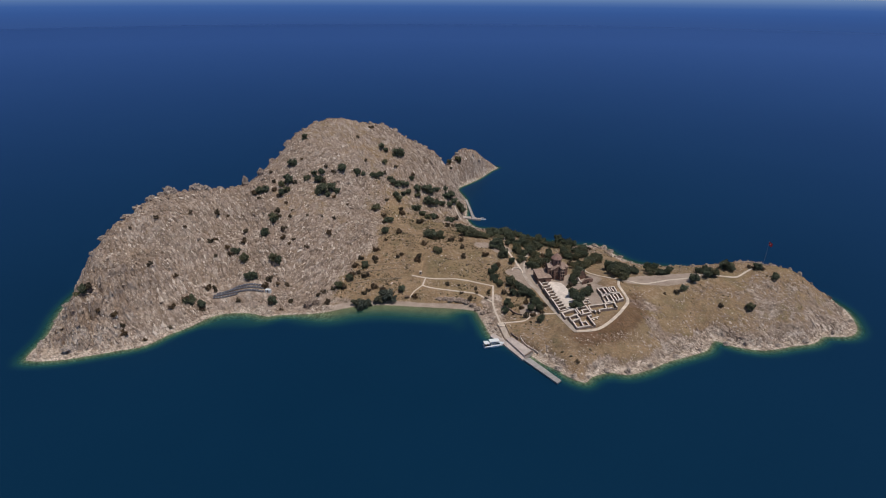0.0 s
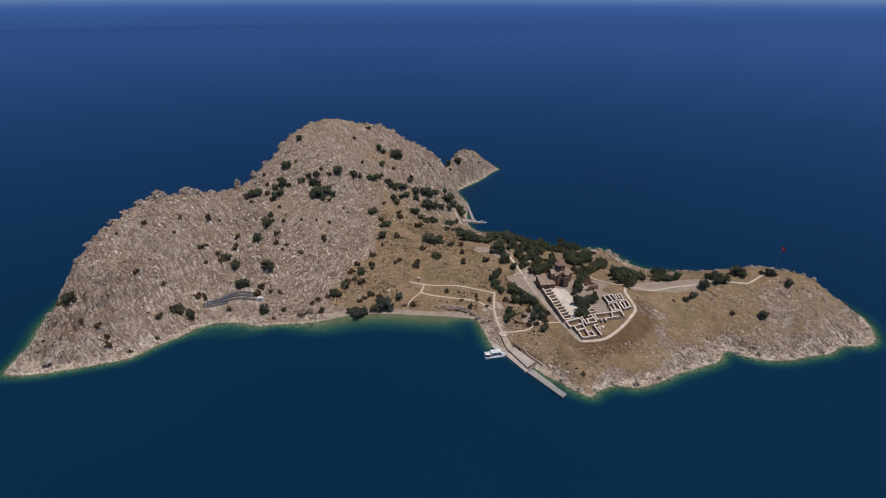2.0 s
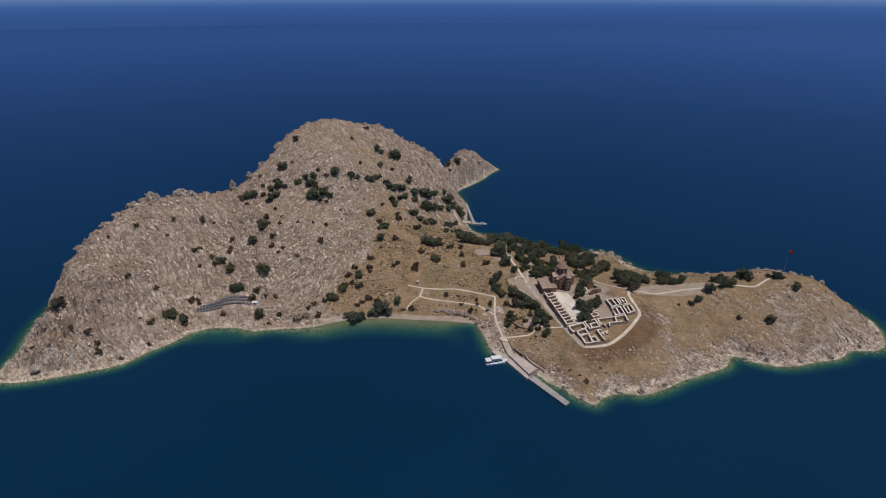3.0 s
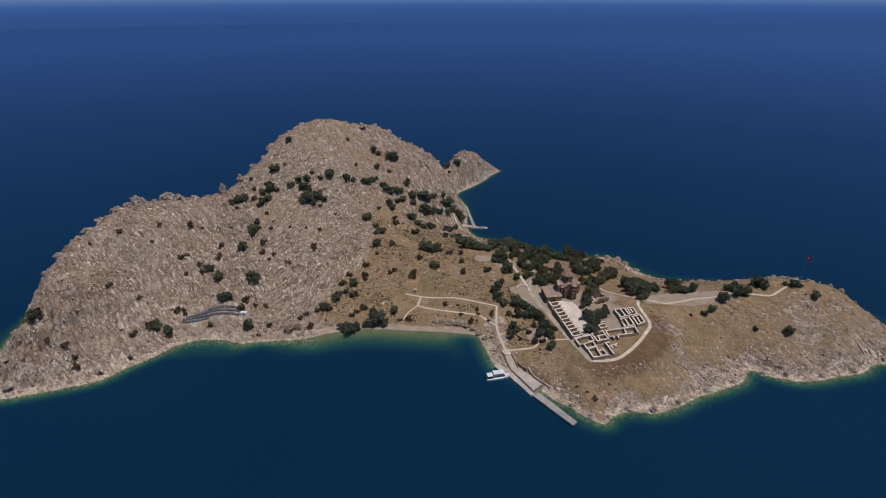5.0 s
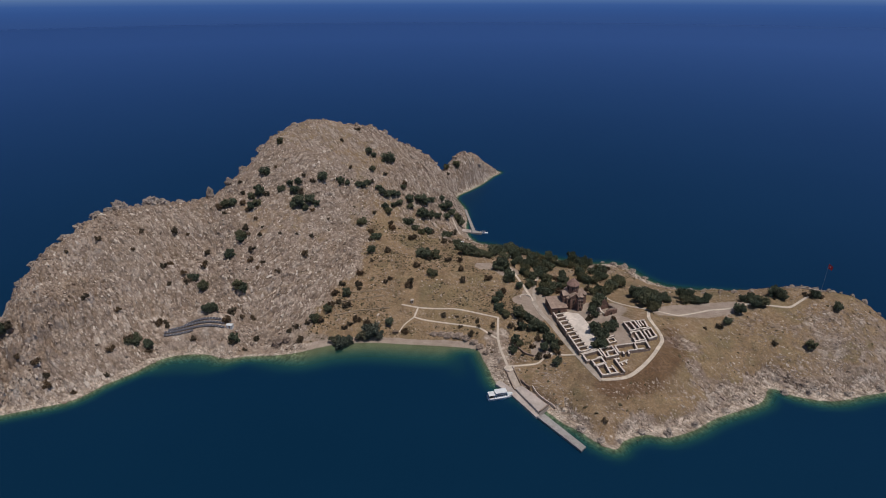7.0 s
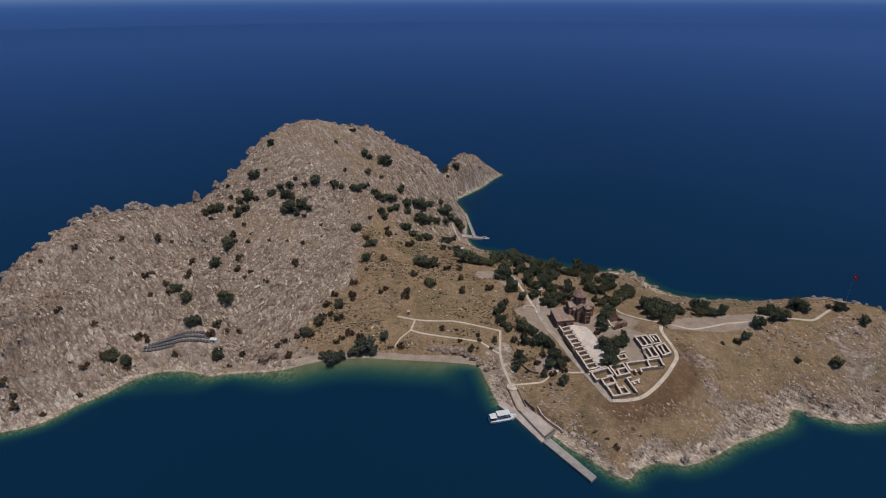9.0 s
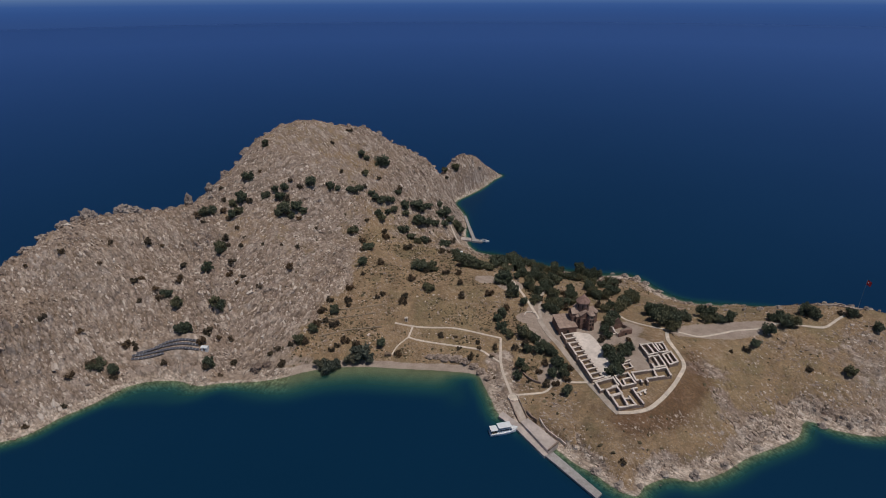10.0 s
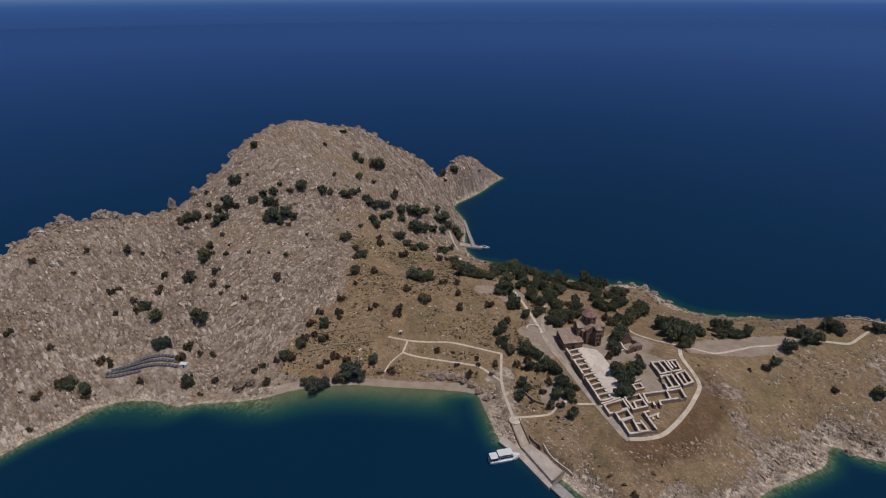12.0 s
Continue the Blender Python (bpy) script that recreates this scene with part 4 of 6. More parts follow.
def build_chapel():
    x, y = 100.6, 371.2
    c = thing("chapel_ruin", x, y, height(x, y), 17, "small broken stone chapel with a single standing gable", "ruin")

    def broken(name, x0, x1, y0, y1, tops, mat):
        """A wall whose top steps through the given heights along its length."""
        bm = bmesh.new()
        n = len(tops) - 1
        long_x = x1 - x0 > y1 - y0
        for k in range(n):
            a, b = k / n, (k + 1) / n - 0.004
            o = [(x0 + (x1 - x0) * a, y0), (x0 + (x1 - x0) * b, y0), (x0 + (x1 - x0) * b, y1), (x0 + (x1 - x0) * a, y1)] if long_x else [(x1, y0 + (y1 - y0) * a), (x1, y0 + (y1 - y0) * b), (x0, y0 + (y1 - y0) * b), (x0, y0 + (y1 - y0) * a)]
            prism(bm, o, -1.2, [tops[k], tops[k + 1], tops[k + 1], tops[k]])
        bmesh.ops.recalc_face_normals(bm, faces=bm.faces[:])
        return part(name, bm, mat, c)

    broken("front_wall", -3.4, 4.2, -4.2, -3.3, [1.6, 3.2, 3.5, 3.6, 3.3, 3.4], MAT_SANDSTONE)
    broken("side_wall", 3.4, 4.19, -3.29, 4.4, [3.4, 3.3, 2.9, 2.2, 2.6], MAT_RUBBLE)
    broken("gable_wall", -2.6, 3.39, 3.6, 4.4, [1.4, 3.0, 5.2, 6.2, 4.4, 2.8], MAT_SANDSTONE)
    broken("side_wall", -3.4, -2.61, -3.29, 4.3, [1.6, 0.9, 1.1, 2.2, 1.4], MAT_COPING)
    broken("vault_stub", -1.2, 3.39, -3.29, -1.6, [2.4, 3.0, 3.3, 3.2], MAT_RUBBLE)
    broken("low_wall", -6.2, -3.42, -1.6, -0.9, [0.5, 0.8, 0.6], MAT_COPING)
    broken("low_wall", -6.2, -5.5, -0.88, 3.4, [0.6, 1.0, 0.5], MAT_COPING)
    part("doorway", box(0.0, 1.1, -4.24, -4.1, 0, 2.0), MAT_DARK, c)


build_chapel()


# ---- landing place ----
def block(name, outline, z0, z1, mat, label, category, kind=""):
    x, y = outline[0]
    t = thing(name, x, y, 0, 0, label, category, kind=kind)
    bm = prism(bmesh.new(), [(a - x, b - y) for a, b in outline], z0, z1)
    bmesh.ops.recalc_face_normals(bm, faces=bm.faces[:])
    part("deck", bm, mat, t)
    return t


qy = block("quay", [(43.2, 317.2), (52.3, 299.6), (57.3, 304.4), (50.0, 315.0), (46.8, 319.4)], -3, 2.6, MAT_CONCRETE, "pale concrete landing quay with a raised deck", "quay", "structure")
part("lower_walk", prism(bmesh.new(), [(41.0 - 43.2, 314.2 - 317.2), (50.6 - 43.2, 298.2 - 317.2), (52.3 - 43.2, 299.6 - 317.2), (0.0, 0.0)], -3, 1.2), MAT_CONCRETE, qy)
part("landing_arm", prism(bmesh.new(), [(34.0 - 43.2, 322.4 - 317.2), (41.0 - 43.2, 314.2 - 317.2), (43.2 - 43.2, 317.2 - 317.2), (36.4 - 43.2, 325.4 - 317.2)], -3, 1.2), MAT_CONCRETE, qy)
part("parapet", prism(bmesh.new(), [(52.0 - 43.2, 299.9 - 317.2), (52.4 - 43.2, 299.5 - 317.2), (57.4 - 43.2, 304.3 - 317.2), (57.0 - 43.2, 304.7 - 317.2)], 2.604, 3.3), MAT_RUBBLE, qy)
block("pier", [(51.0, 298.6), (66.6, 277.0), (69.2, 279.4), (54.6, 300.6)], 0.35, 1.25, MAT_PIER, "long narrow grey concrete pier on piles in the lake", "pier", "structure")
pr = bpy.data.objects["pier"]
for k in range(6):
    for s in (-0.9, 0.9):
        w = 0.08 + 0.17 * k
        cx, cy = 2.0 + 14.8 * w + s * 0.78, 0.8 - 21.2 * w + s * 0.6
        part("pile", prism(bmesh.new(), ring(0.28, 8, cx=cx, cy=cy), -9, 0.345), MAT_CONCRETE, pr)


def stone_wall(name, line, high, thick, label, mat=None):
    """A low dry stone wall along a plan line."""
    c = resample(line, 1.2)
    x, y = (float(v) for v in c[0])
    t = thing(name, x, y, height(x, y), 0, label, "wall")
    s = sides(c) * thick / 2
    z = land(c)[0] - t.location.z
    rnd = random.Random(int(x * 10))
    bm = bmesh.new()
    old = None
    for k in range(len(c)):
        h = high * rnd.uniform(0.8, 1.15)
        sec = [bm.verts.new((*(c[k] + s[k] * sg - (x, y)).tolist(), float(z[k]) + dz)) for sg, dz in ((-1, -1.0), (-0.9, h), (0.9, h), (1, -1.0))]
        if old:
            for i in range(3):
                bm.faces.new((old[i], sec[i], sec[i + 1], old[i + 1]))
        else:
            bm.faces.new(sec)
        old = sec
    bm.faces.new(old[::-1])
    bmesh.ops.recalc_face_normals(bm, faces=bm.faces[:])
    part("wall", bm, mat or MAT_RUBBLE, t)
    return t


def round_platform(x, y, r):
    t = thing("round_platform", x, y, height(x, y), 0, "round pale stone platform between path and ramp", "platform", kind="structure")
    part("paving", prism(bmesh.new(), ring(r, 20), -1.5, 0.45), MAT_PATH, t)
    rim = bmesh.new()
    for k in range(20):
        o, i = ring(r + 0.25, 20), ring(r + 0.003, 20)
        prism(rim, [o[k], o[(k + 1) % 20], i[(k + 1) % 20], i[k]], -1.5, 0.62)
    bmesh.ops.recalc_face_normals(rim, faces=rim.faces[:])
    part("kerb", rim, MAT_COPING, t)


round_platform(42.0, 333.2, 2.3)
stone_wall("retaining_wall", [(46.8, 323.6), (48.6, 320.6), (50.6, 318.2)], 1.4, 0.6, "low stone retaining wall above the quay")
stone_wall("retaining_wall", [(51.8, 319.2), (54.2, 312.4), (59.2, 306.6), (60.5, 304.5)], 0.75, 0.4, "low stone retaining wall above the quay", MAT_COPING)
stone_wall("ramp_parapet", [(40.0, 333.0), (41.2, 325.5), (43.2, 318.6)], 0.9, 0.5, "dark stone parapet beside the quay ramp")
stone_wall("ramp_parapet", [(43.8, 334.0), (45.4, 326.0), (47.2, 319.8)], 0.7, 0.4, "dark stone parapet beside the quay ramp")
stone_wall("hilltop_wall", [(203, 377), (209, 376), (214, 372.5), (219, 370), (222, 372)], 0.7, 0.8, "tumbled dry stone wall on the eastern hilltop", MAT_CRAG)
stone_wall("hilltop_wall", [(214, 372.5), (216, 377), (211, 380)], 0.7, 0.8, "tumbled dry stone wall on the eastern hilltop", MAT_CRAG)
stone_wall("threshing_floor_wall", [(54.6, 393.6), (55.6, 396.2), (58.6, 396.8), (61.2, 394.6), (61.4, 391.6)], 0.7, 0.5, "low curved stone wall round a bare pad", MAT_COPING)
stone_wall("garden_wall", [(47.0, 352.0), (51.0, 343.5), (55.5, 340.5)], 0.8, 0.5, "low stone garden wall under trees")
stone_wall("field_wall", [(-28, 398), (-44, 393), (-60, 387)], 0.22, 0.9, "overgrown stone terrace edge in dry grass", MAT_FIELD)
stone_wall("field_wall", [(-24, 388), (-42, 384), (-56, 378)], 0.22, 0.9, "overgrown stone terrace edge in dry grass", MAT_FIELD)
stone_wall("field_wall", [(-22, 405), (-38, 401), (-50, 398)], 0.22, 0.9, "overgrown stone terrace edge in dry grass", MAT_FIELD)


def build_boat():
    b = thing("tour_boat", 35.6, 313.6, 0, 13, "white tour boat with cabin and canopy moored at quay", "boat")
    bm = bmesh.new()
    prof = [(-6.4, 1.5), (-6.0, 1.75), (-2, 1.95), (2.5, 1.9), (4.8, 1.25), (6.2, 0.25)]
    rows = []
    for x, w in prof:
        up = 1.25 + max(0.0, (x - 2)) * 0.14
        rows.append([bm.verts.new(p) for p in ((x, -w * 0.7, -0.6), (x, -w, 0.45), (x, -w, up), (x, w, up), (x, w, 0.45), (x, w * 0.7, -0.6))])
    for a, c in zip(rows, rows[1:]):
        for k in range(6):
            bm.faces.new((a[k], c[k], c[(k + 1) % 6], a[(k + 1) % 6]))
    bm.faces.new(rows[0])
    bm.faces.new(rows[-1][::-1])
    bmesh.ops.recalc_face_normals(bm, faces=bm.faces[:])
    hull = part("hull", bm, MAT_WHITE, b)
    part("rubbing_strake", box(-6.2, 3.6, -2.02, 2.02, 0.72, 0.9), MAT_HULL, hull)
    cab = part("cabin", box(-2.4, 3.2, -1.45, 1.45, 1.25, 2.9), MAT_WHITE, b)
    for k in range(5):
        for s in (-1, 1):
            part("window", box(-2.1 + k * 1.06, -1.25 + k * 1.06, s * 1.46 - 0.03, s * 1.46 + 0.03, 1.95, 2.7), MAT_GLASS, cab)
    part("windscreen", box(3.19, 3.24, -1.2, 1.2, 1.95, 2.75), MAT_GLASS, cab)
    part("canopy", box(-2.9, 3.0, -1.75, 1.75, 3.9, 4.0), MAT_WHITE, b, "white sun canopy")
    for x in (-2.6, 0.1, 2.7):
        for s in (-1.3, 1.3):
            part("canopy_post", box(x - 0.05, x + 0.05, s - 0.05, s + 0.05, 3.0, 3.9), MAT_STEEL, b)
    part("stern_canopy", box(-6.2, -3.1, -1.7, 1.7, 3.0, 3.1), MAT_WHITE, b, "white stern canopy")
    for x in (-6.0, -3.3):
        for s in (-1.5, 1.5):
            part("canopy_post", box(x - 0.05, x + 0.05, s - 0.05, s + 0.05, 1.2, 3.0), MAT_STEEL, b)
    part("bench", box(-5.8, -3.6, -1.3, 1.3, 1.25, 1.75), MAT_WOOD, b)
    for s in (-1, 1):
        bm = box(3.4, 5.6, s * 0.95 - 0.03, s * 0.95 + 0.03, 2.0, 2.06)
        part("rail", bm, MAT_STEEL, b)


build_boat()

p2 = block("far_pier", [(27.4, 571.0), (29.4, 571.0), (34.6, 523.0), (32.2, 520.0)], -4, 1.25, MAT_PIER, "narrow grey concrete pier on the northern shore", "pier", "structure")
part("pier_head", prism(bmesh.new(), [(32.2 - 27.4, 519.6 - 571), (31.4 - 27.4, 517.4 - 571), (39.4 - 27.4, 515.6 - 571), (39.8 - 27.4, 517.2 - 571), (34.4 - 27.4, 522.4 - 571)], -4, 1.3), MAT_PIER, p2)
part("landing_pad", prism(bmesh.new(), [(22 - 27.4, 520.4 - 571), (22 - 27.4, 526.5 - 571), (31.6 - 27.4, 523.6 - 571), (31.3 - 27.4, 518.4 - 571)], -4, 1.1), MAT_CONCRETE, p2)


def build_launch(x, y, turn):
    """A small open motor launch with a low wheelhouse."""
    b = thing("motor_launch", x, y, 0, turn, "small grey-white motor launch moored at the far pier", "boat")
    bm = bmesh.new()
    rows = []
    for px, w in ((-3.6, 1.0), (-1.2, 1.25), (1.4, 1.15), (2.9, 0.6), (3.7, 0.12)):
        up = 0.75 + max(0.0, px) * 0.1
        rows.append([bm.verts.new(p) for p in ((px, -w * 0.6, -0.4), (px, -w, 0.3), (px, -w, up), (px, w, up), (px, w, 0.3), (px, w * 0.6, -0.4))])
    for a, c in zip(rows, rows[1:]):
        for k in range(6):
            bm.faces.new((a[k], c[k], c[(k + 1) % 6], a[(k + 1) % 6]))
    bm.faces.new(rows[0])
    bm.faces.new(rows[-1][::-1])
    bmesh.ops.recalc_face_normals(bm, faces=bm.faces[:])
    part("hull", bm, MAT_WHITE, b)
    part("wheelhouse", box(-0.6, 1.3, -0.8, 0.8, 0.8, 1.7), MAT_WHITE, b)
    part("roof", box(-1.6, 1.5, -0.95, 0.95, 1.704, 1.8), MAT_STEEL, b)
    part("windscreen", box(1.29, 1.34, -0.65, 0.65, 1.1, 1.6), MAT_GLASS, b)


build_launch(41.4, 518.9, -16)


def build_flag():
    x, y = 219.0, 371.0
    z = height(x, y)
    f = thing("flagpole", x, y, z, 0, "tall thin steel pole with a red flag", "flagpole")
    part("base", box(-0.6, 0.6, -0.6, 0.6, -0.8, 0.4), MAT_CONCRETE, f)
    pole = bmesh.new()
    bmesh.ops.create_cone(pole, cap_ends=True, segments=8, radius1=0.06, radius2=0.035, depth=17.5, matrix=Matrix.Translation((0, 0, 8.7)))
    part("pole", pole, MAT_STEEL, f)
    bm = bmesh.new()
    g = [[bm.verts.new((0.1 + 2.6 * i / 8, 0.22 * math.sin(i * 1.2) + 0.1 * j, 17.0 - 2.6 * j / 4 - 0.22 * i)) for j in range(5)] for i in range(9)]
    back = [[bm.verts.new(v.co + Vector((0, 0.03, 0))) for v in r] for r in g]
    for i in range(8):
        for j in range(4):
            bm.faces.new((g[i][j], g[i + 1][j], g[i + 1][j + 1], g[i][j + 1]))
            bm.faces.new((back[i][j + 1], back[i + 1][j + 1], back[i + 1][j], back[i][j]))
    cloth = part("flag", bm, MAT_FLAG, f, "red cloth flag with white emblem")
    em = bmesh.new()
    bmesh.ops.create_cone(em, cap_ends=True, segments=12, radius1=0.42, radius2=0.42, depth=0.3, matrix=Matrix.Translation((1.2, 0.18, 15.3)) @ Matrix.Rotation(radians(90), 4, "X"))
    part("emblem", em, MAT_WHITE, cloth, "white emblem")


build_flag()


def build_solar(line, lean):
    """A row of panels that follows the slope's contour."""
    c = resample(line, 1.62)
    z = land(c)[0]
    x, y = (float(v) for v in c[0])
    t = thing("solar_array", x, y, float(z[0]), 0, "long curved row of dark solar panels on steel posts", "solar panels", "rows of solar panels")
    d = np.gradient(c, axis=0)
    rnd = random.Random(int(-x * 10))
    for k in range(len(c)):
        a = math.atan2(d[k][1], d[k][0])
        at = Matrix.Translation((float(c[k][0]) - x, float(c[k][1]) - y, float(z[k]) - t.location.z + 0.8 + rnd.uniform(-0.06, 0.06)))
        bm = box(-0.78, 0.78, -0.62, 0.62, -0.03, 0.03)
        bm.transform(at @ Matrix.Rotation(a, 4, "Z") @ Matrix.Rotation(radians(lean + rnd.uniform(-3, 3)), 4, "X"))
        panel = part("panel", bm, MAT_SOLAR, t)
        for e in (-0.8, 0.8):
            bm = box(e - 0.03, e + 0.03, -0.64, 0.64, -0.04, 0.05)
            bm.transform(at @ Matrix.Rotation(a, 4, "Z") @ Matrix.Rotation(radians(lean), 4, "X"))
            part("frame_rail", bm, MAT_STEEL, panel)
        if k % 2 == 0:
            bm = box(-0.06, 0.06, -0.06, 0.06, -1.8, -0.05)
            bm.transform(at)
            part("post", bm, MAT_STEEL, t)


for row_ in SOLAR:
    build_solar(row_, 24)


def shed(name, x, y, w, d, h, turn, mat, label, roof=None):
    t = thing(name, x, y, height(x, y), turn, label, "shed")
    part("wall", box(-w / 2, w / 2, -d / 2, d / 2, -0.8, h), mat, t)
    part("roof", gable(-w / 2 - 0.2, w / 2 + 0.2, -d / 2 - 0.2, d / 2 + 0.2, h + 0.12, h + 0.5, "x", 0.12), roof or mat, t)
    part("door", box(-0.4, 0.4, -d / 2 - 0.04, -d / 2 + 0.05, 0, min(1.9, h - 0.2)), MAT_WOOD, t)


shed("equipment_cabin", -112.4, 366.8, 3.4, 2.0, 1.9, -8, MAT_WHITE, "small white equipment cabin beside the solar panels")
shed("ticket_kiosk", -10.7, 393.0, 1.3, 1.3, 1.9, 0, MAT_COPING, "small pale stone kiosk at the end of a path")
shed("picnic_shelter", -19, 367.5, 3.0, 1.6, 1.3, 4, MAT_WOOD, "small brown wooden shelter on the beach", MAT_WOOD)
shed("white_hut", 194.5, 375.0, 2.4, 2.0, 2.0, 0, MAT_WHITE, "small white hut behind hilltop trees")
shed("white_hut", 53.9, 449.1, 2.0, 1.4, 1.7, 0, MAT_WHITE, "small white hut among dark trees")
shed("beach_awning", 21.5, 480.5, 4.0, 1.8, 1.6, -14, MAT_WHITE, "white awning beside the northern beach")


# ---- trees and shrubs ----
ICO = [(0, 0, 1), (0.894, 0, 0.447), (0.276, 0.851, 0.447), (-0.724, 0.526, 0.447), (-0.724, -0.526, 0.447), (0.276, -0.851, 0.447), (0.724, 0.526, -0.447), (-0.276, 0.851, -0.447), (-0.894, 0, -0.447), (-0.276, -0.851, -0.447), (0.724, -0.526, -0.447), (0, 0, -1)]
ICO_F = [(0, 1, 2), (0, 2, 3), (0, 3, 4), (0, 4, 5), (0, 5, 1), (1, 6, 2), (2, 7, 3), (3, 8, 4), (4, 9, 5), (5, 10, 1), (6, 7, 2), (7, 8, 3), (8, 9, 4), (9, 10, 5), (10, 6, 1), (11, 7, 6), (11, 8, 7), (11, 9, 8), (11, 10, 9), (11, 6, 10)]


def clump_crown(seed, lobes, flat, count, size):
    """A crown of radius 1 about its centre: many small bent leaf sprays over uneven lobes, with gaps, round a dense heart."""
    rnd = random.Random(seed)
    mids = []
    for k in range(lobes):
        a, r = rnd.uniform(0, math.tau), rnd.uniform(0.25, 0.74)
        mids.append((Vector((r * math.cos(a), r * math.sin(a), rnd.uniform(-0.35, 0.55) * flat)), rnd.uniform(0.2, 0.44)))
    squash = 0.55 + 0.45 * flat
    v, f = [], []
    for k in range(lobes):
        mid, rad = mids[k]
        o = len(v)
        for c in ICO:
            w = mid + Vector(c) * rad * rnd.uniform(0.45, 0.8)
            v.append((w.x, w.y, w.z * squash))
        f += [tuple(o + i for i in t) for t in ICO_F]
    for k in range(count):
        mid, rad = mids[k % lobes] if k % 6 else (Vector((0, 0, 0)), 0.6)
        d = Vector((rnd.gauss(0, 1), rnd.gauss(0, 1), rnd.gauss(0.25, 0.9))).normalized()
        p = mid + d * rad * rnd.uniform(0.6, 1.12)
        s = size * rnd.uniform(0.6, 1.5)
        q = Euler((rnd.uniform(0, 6.3), rnd.uniform(0, 6.3), rnd.uniform(0, 6.3))).to_matrix()
        o = len(v)
        for c in ((1, 0, 0), (0, 0.7, 0.25), (-1, 0, 0), (0, -0.7, 0.25)):
            w = q @ (Vector(c) * s * rnd.uniform(0.7, 1.3)) + p
            v.append((w.x, w.y, w.z * squash))
        f += [(o, o + 1, o + 2), (o, o + 2, o + 3)]
    return v, f


def trunk_mesh(name, seed, high):
    """A tapered trunk with limbs that part into the crown."""
    rnd = random.Random(seed)
    bm = bmesh.new()

    def limb(a, b, r0, r1):
        d = b - a
        m = Matrix.Translation((a + b) / 2) @ d.to_track_quat("Z", "Y").to_matrix().to_4x4()
        bmesh.ops.create_cone(bm, cap_ends=True, segments=6, radius1=r0, radius2=r1, depth=d.length, matrix=m)
    fork = Vector((rnd.uniform(-0.06, 0.06), rnd.uniform(-0.06, 0.06), high * 0.75))
    limb(Vector((0, 0, -0.3)), fork, 0.10, 0.07)
    for k in range(4):
        a = k * 1.57 + rnd.uniform(-0.4, 0.4)
        limb(fork, fork + Vector((0.45 * math.cos(a), 0.45 * math.sin(a), 0.5)), 0.06, 0.02)
    me = bpy.data.meshes.new(name)
    bm.to_mesh(me)
    bm.free()
    me.materials.append(MAT_BARK)
    return me


def tree_kind(name, seed, lobes, flat, count, size, stem, mat, label, category):
    """A tree of crown radius 1, to be scaled where it stands."""
    base = tagged(new(name), label, category)
    t = new("trunk", trunk_mesh("trunk", seed, stem + 0.3))
    t.parent = base
    v, f = clump_crown(seed, lobes, flat, count, size)
    reach = np.percentile(np.hypot(*np.array(v)[:, :2].T), 93)
    tall = np.percentile(np.array(v)[:, 2], 97)
    v = [(x / reach, y / reach, z * 0.82 / tall) for x, y, z in v]
    c = mesh_object("crown", v, f, mat, base)
    c.location.z = stem + 0.62 * flat
    return base


KINDS = {}


def plant(points, kind, label, category, group, seeds, grow=1.0, tall=1.0):
    ground_z = surface_z([p[:2] for p in points]) if points else []
    for k, (x, y, r) in enumerate(points):
        key = (kind, seeds[k % len(seeds)], label)
        rnd = random.Random(int(x * 13 + y * 7))
        m = pose(x, y, float(ground_z[k]) - 0.1, 0, 0, rnd.uniform(0, 360)) @ Matrix.Diagonal((r * grow, r * grow * rnd.uniform(0.88, 1.12), r * tall * rnd.uniform(0.8, 1.08), 1))
        if key not in KINDS:
            s = key[1]
            if kind == "tree":
                KINDS[key] = tree_kind("almond_tree", s, 11, 0.9, 1500, 0.075, 0.14, MAT_LEAF, label, category)
            elif kind == "willow":
                KINDS[key] = tree_kind("willow_tree", s, 11, 0.9, 1400, 0.08, 0.12, MAT_WILLOW, label, category)
            else:
                KINDS[key] = tree_kind("shrub", s, 8, 0.85, 420, 0.13, 0.02, MAT_SHRUB, label, category)
            ob = KINDS[key]
            ob.matrix_basis = m
        else:
            ob = copy_thing(KINDS[key], m)
            ob.matrix_basis = m
        tagged(ob, group=group)


HILLTOP = [(-114.9, 516.7, 2.8), (-119.4, 485.0, 3.5), (-112.6, 490.7, 1.3), (-72.7, 541.1, 1.4), (-64.1, 565.4, 1.5), (-61.8, 565.6, 1.5), (-51.5, 545.8, 2.9), (-48.1, 542.8, 2.4), (-36.7, 542.4, 4.8), (-33.2, 543.0, 2.9), (-63.3, 519.4, 1.4), (-47.2, 528.0, 2.8), (-37.7, 528.5, 1.7), (-22.2, 527.2, 2.1), (-23.2, 524.7, 2.3), (-80.0, 494.3, 3.9), (-86.5, 488.1, 2.2), (-92.7, 488.9, 1.7), (-95.7, 483.3, 3.0), (-101.1, 479.6, 2.6), (-105.0, 472.7, 3.0), (11.3, 627.7, 2.9), (21.5, 632.1, 3.6), (22.8, 632.0, 2.3), (13.5, 620.4, 1.7)]
